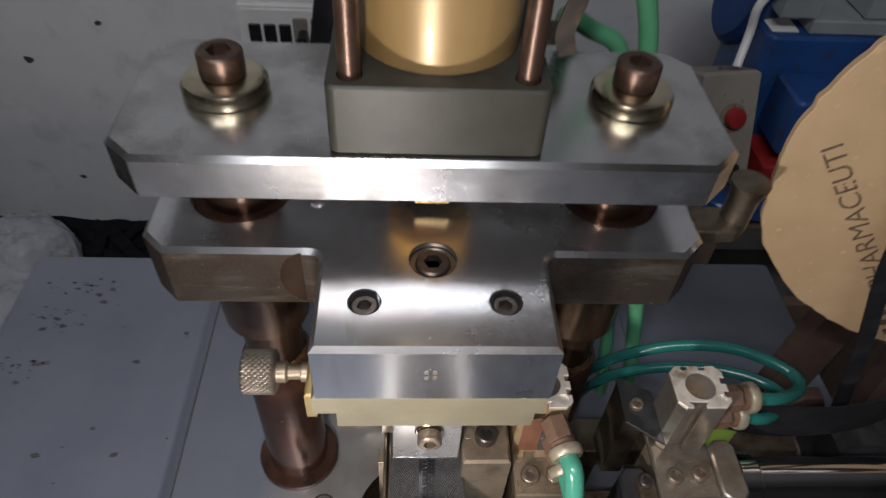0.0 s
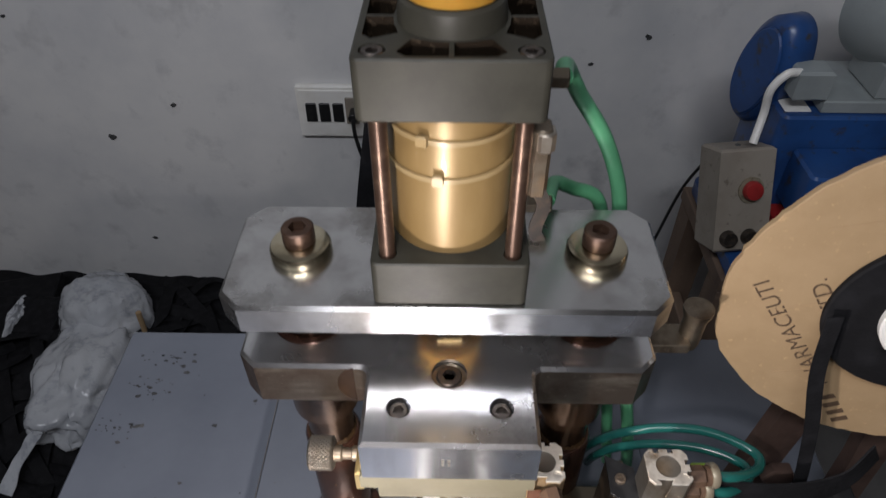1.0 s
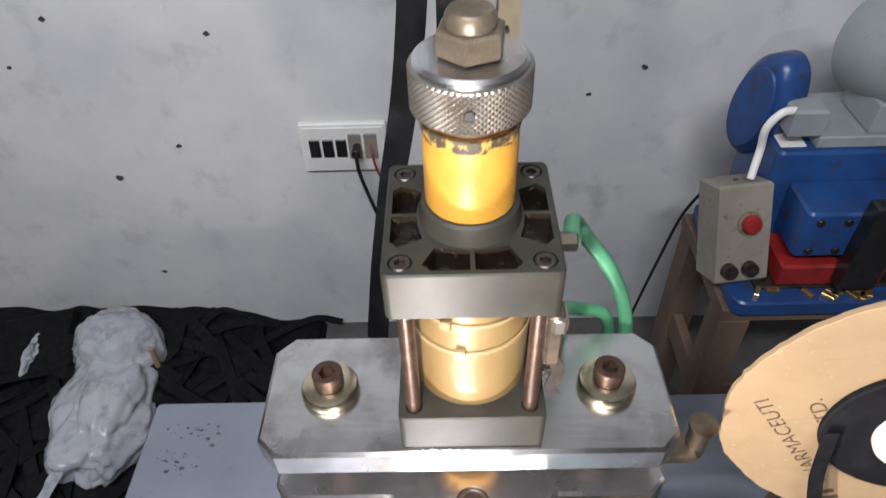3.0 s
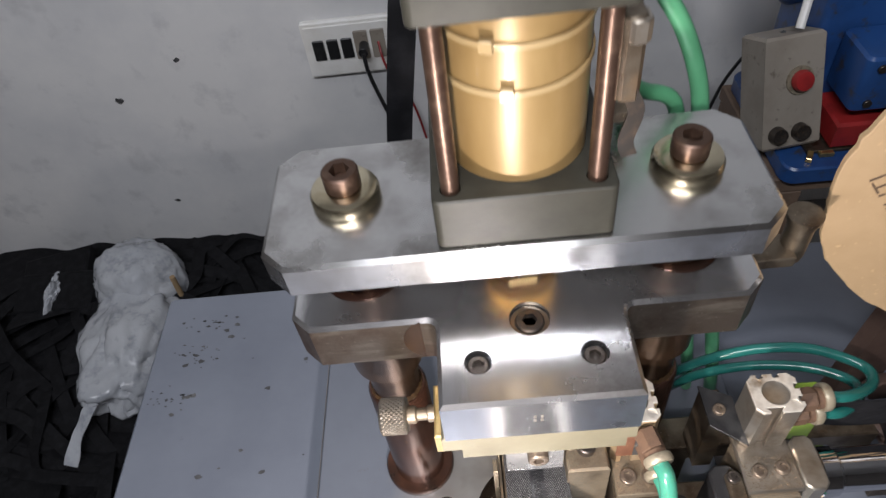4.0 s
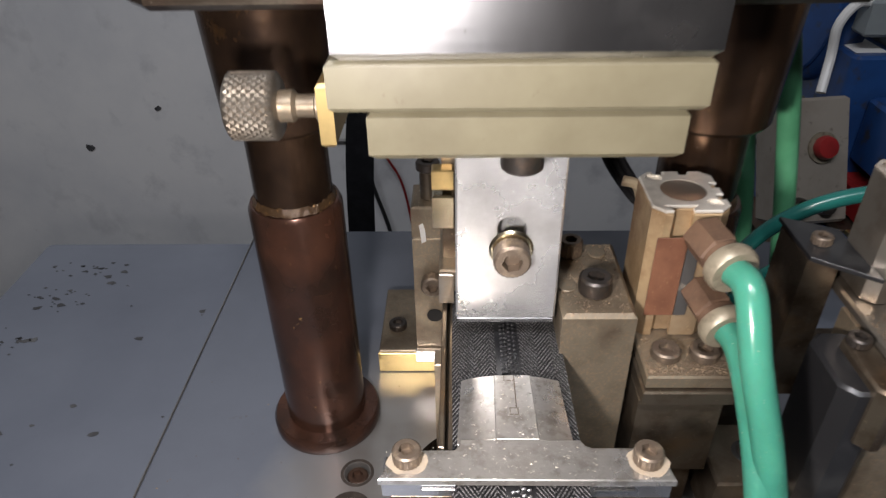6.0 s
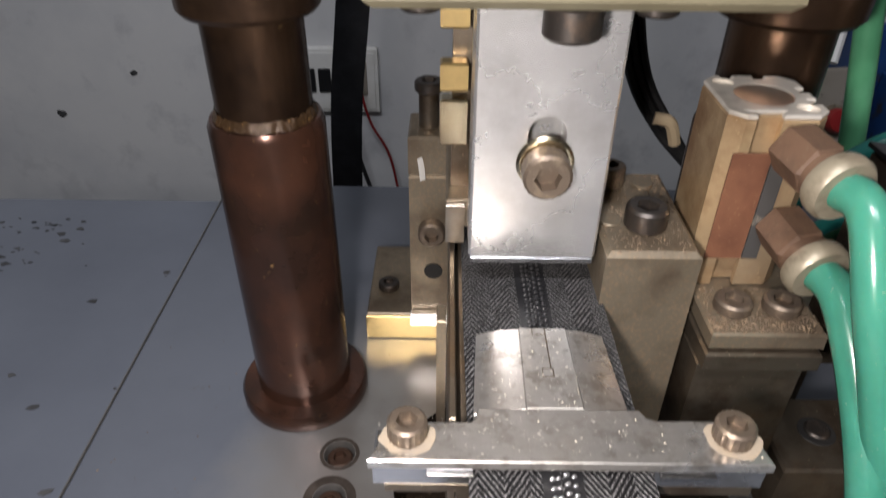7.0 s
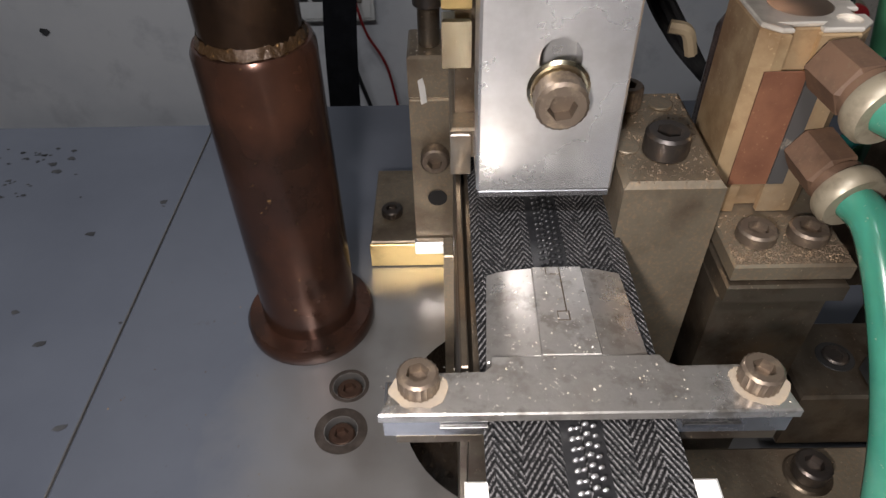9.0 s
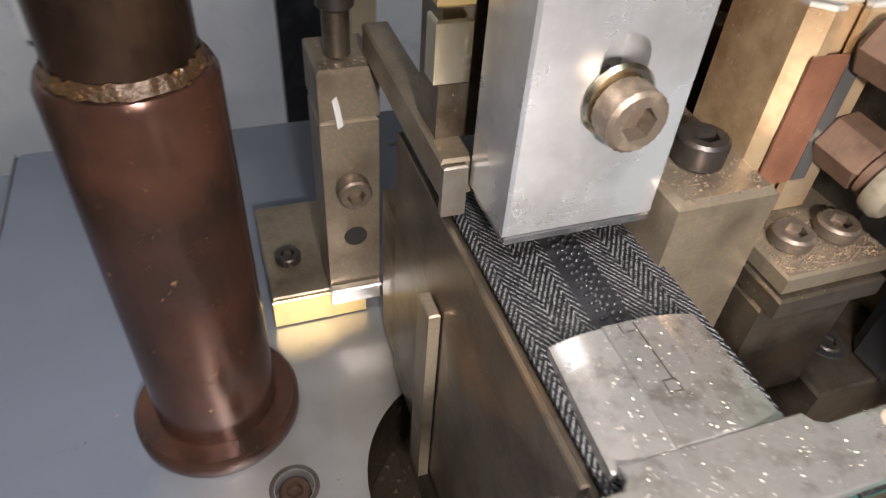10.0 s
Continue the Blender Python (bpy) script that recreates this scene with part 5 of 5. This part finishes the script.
motor = part("motor", lathe([(0, -0.115), (0.060, -0.115), (0.080, -0.100), (0.086, -0.080), (0.086, 0.06), (0.078, 0.085), (0.062, 0.096), (0.03, 0.099), (0, 0.10)], m=MM, n=40), MOTOR, mach, "grey-green electric motor with vents")
# black blocks drawn as the shaded slots of the motor's vents
for k in range(10):
    a = TAU * k / 10
    vent = part("vent", box(-0.0045, -0.012, -0.002, 0.0045, 0.012, 0.002, 0.001), HOLE_SHADE, motor)
    vent.matrix_basis = MM @ pose(0.046 * math.cos(a), 0.046 * math.sin(a), 0.0968, 0, 0, math.degrees(a) + 90)
for k in range(4):
    a = radians(165 + 24 * k)
    vent = part("vent", box(-0.002, -0.004, -0.007, 0.002, 0.004, 0.007, 0.001), HOLE_SHADE, motor)
    vent.matrix_basis = MM @ Matrix.Translation((0.0850 * math.cos(a), 0.0850 * math.sin(a), 0.035)) @ pose(0, 0, 0, 0, 0, math.degrees(a))
part("hub_disc", lathe([(0, 0.0995), (0.016, 0.0995), (0.014, 0.104), (0, 0.105)], m=MM, n=24), MOTOR, motor)
part("motor_foot", box(0.60, 0.655, 0.7853, 0.70, 0.745, 0.835, 0.003), MOTOR, mach)
part("junction_box", box(0.480, 0.648, 0.7857, 0.53, 0.690, 0.830, 0.004), MOTOR, mach)
box_m = Matrix.Translation((0.440, 0.610, 0.645)) @ pose(0, 0, 0, -24, 0, 8)
ctrl = thing("control_box", (0.440, 0.62, 0.55), "beige control box with a red push button", "control box")
part("case", box(-0.043, -0.012, -0.085, 0.043, 0.05, 0.075, 0.004, m=box_m), BEIGE, ctrl)
part("button_plate", lathe([(0, 0), (0.020, 0), (0.020, 0.003), (0, 0.003)], m=box_m @ pose(0.008, -0.012, 0.012, 90, 0, 0), n=24), COLLET, ctrl)
part("red_button", lathe([(0, 0.003), (0.0145, 0.003), (0.0155, 0.008), (0.013, 0.014), (0, 0.016)], m=box_m @ pose(0.008, -0.012, 0.012, 90, 0, 0), n=28), RED, ctrl, "round red push button")
for x in (-0.022, 0.012):
    part("gland", lathe([(0, 0), (0.013, 0), (0.011, 0.012), (0.006, 0.012), (0, 0.008)], m=box_m @ pose(x, -0.012, -0.062, 90, 0, 0), n=20), BLACK_SCREW, ctrl)
part("stand_off", box(0.434, 0.63, 0.5602, 0.47, 0.66, 0.60, 0.002), BLUE, ctrl)
solo("white_cable", tube([(0.445, 0.64, 0.72), (0.455, 0.66, 0.76), (0.450, 0.655, 0.80), (0.465, 0.655, 0.825), (0.485, 0.66, 0.825)], 0.006, 10), WHITE_PLASTIC, "pale cable from the motor to the control box", "cable")
solo("grey_cable", tube([(0.43, 0.65, 0.71), (0.445, 0.74, 0.640), (0.432, 0.80, 0.520), (0.408, 0.80, 0.400), (0.385, 0.80, 0.26), (0.368, 0.80, 0.13), (0.36, 0.80, 0.006)], 0.003, 10), BLACK_PLASTIC, "thin grey cable drooping along the wall", "cable")
for k in range(14):
    x, y = rnd.uniform(0.45, 0.75), rnd.uniform(0.538, 0.556)
    a = rnd.uniform(0, 180)
    sc_m = Matrix.Translation((x, y, 0.5702 if 0.475 < x < 0.695 and y > 0.565 else 0.5642)) @ pose(0, 0, 0, 0, 0, a)
    solo("brass_scrap", box(-0.010, -0.004, -0.004, 0.010, 0.004, 0.004, 0.001, m=sc_m), BRASS, "small brass offcut on the machine bed", "offcut", "brass offcuts")
solo("scrap_paper", noisy(box(0.74, 0.55, 0.5602, 0.86, 0.64, 0.60, 0.006), 0.015, 16), BAG, "crumpled pale wrapping on the machine bed", "wrapping")

# ---- flecks on the wall and scuffs on the table ----
rnd = random.Random(9)
spots = [(-0.565, 0.569), (-0.716, 0.492), (-0.709, 0.206), (-0.729, 0.846), (-0.83, 0.754), (-0.443, 0.811), (0.363, 0.721), (0.264, 0.666)]
for k, (x, z) in enumerate(spots):
    n = 9
    r = 0.003 + 0.0035 * rnd.random()
    pts = [(r * (0.5 + 0.9 * rnd.random()) * math.cos(TAU * j / n) * 1.5, r * (0.5 + 0.9 * rnd.random()) * math.sin(TAU * j / n)) for j in range(n)]
    solo("wall_fleck", prism(pts, 0, 0.002, (), 0.0002, Matrix.Translation((x, 0.9849, z)) @ FRONT), FLECK, "dark fleck of dirt on the wall", "dirt fleck", "wall flecks")
SCUFF = [(-0.268, 0.195, 0.010), (-0.272, 0.165, 0.012), (-0.290, 0.120, 0.012)]
scuffs = bmesh.new()
for k in range(90):
    if k < 72:
        cx, cy, sd = SCUFF[k % len(SCUFF)]
        x, y = rnd.gauss(cx, sd), rnd.gauss(cy, 0.5 * sd)
    else:
        x, y = rnd.uniform(-0.30, -0.16), rnd.uniform(-0.1, 0.21)
    if x < -0.312 or y > 0.226:
        continue
    r = 0.0005 + 0.0016 * rnd.random() ** 3
    n = 7
    pts = [(x + r * (0.5 + rnd.random()) * math.cos(TAU * j / n) * 1.6, y + r * (0.5 + rnd.random()) * math.sin(TAU * j / n)) for j in range(n)]
    prism(pts, 0.7651, 0.76535, (), 0.00001, None, scuffs)
tagged(part("scuff", scuffs, FLECK, table, "dark scuffs and ink flecks"), kind="stuff")

# ---- brown dust and pale filings on the machine ----


def grains(name, count, patches, size, material, label, category):
    """Small uneven tetrahedra strewn over flat patches (x0, y0, x1, y1, z)."""
    verts, faces = [], []
    for x0, y0, x1, y1, z in patches:
        for k in range(count):
            x, y = rnd.uniform(x0, x1), rnd.uniform(y0, y1)
            r = size * (0.35 + rnd.random() ** 3)
            a = rnd.random() * TAU
            base = len(verts)
            verts += [(x + r * math.cos(a + TAU * j / 3) * rnd.uniform(0.6, 1.4), y + r * math.sin(a + TAU * j / 3) * rnd.uniform(0.6, 1.4), z) for j in range(3)] + [(x, y, z + r * 0.9)]
            faces += [(base, base + 1, base + 3), (base + 1, base + 2, base + 3), (base + 2, base, base + 3), (base, base + 2, base + 1)]
    me = bpy.data.meshes.new(name)
    me.from_pydata(verts, [], faces)
    me.materials.append(material)
    return tagged(new(name, me), label, category, kind="stuff")


grains("brown_dust", 800, [(0.0460, -0.0340, 0.0725, -0.0170, 0.8885), (0.0460, -0.0340, 0.0725, -0.0280, 0.8885), (0.0205, -0.0260, 0.0412, 0.0120, 0.9055), (0.0233, -0.0355, 0.0398, -0.0313, 0.8460), (0.0420, -0.0690, 0.1480, -0.0400, 0.8200), (0.1095, -0.0430, 0.1355, -0.0250, 0.9045)], 0.00034, DUST, "fine brown dust strewn over the blocks and rail", "dust")
grains("pale_filings", 110, [(-0.0315, -0.0760, 0.0405, -0.0660, BZ), (-0.0060, -0.0645, 0.0100, -0.0410, BZ + 0.0007), (-0.0300, 0.0565, -0.0152, 0.0740, 0.8955)], 0.00026, FLAKE, "pale metal filings on the stop bar and bracket", "filings")
grains("table_grit", 120, [(-0.140, -0.120, -0.040, 0.060, 0.80)], 0.00036, DUST, "scattered grit on the table and base plate", "grit")
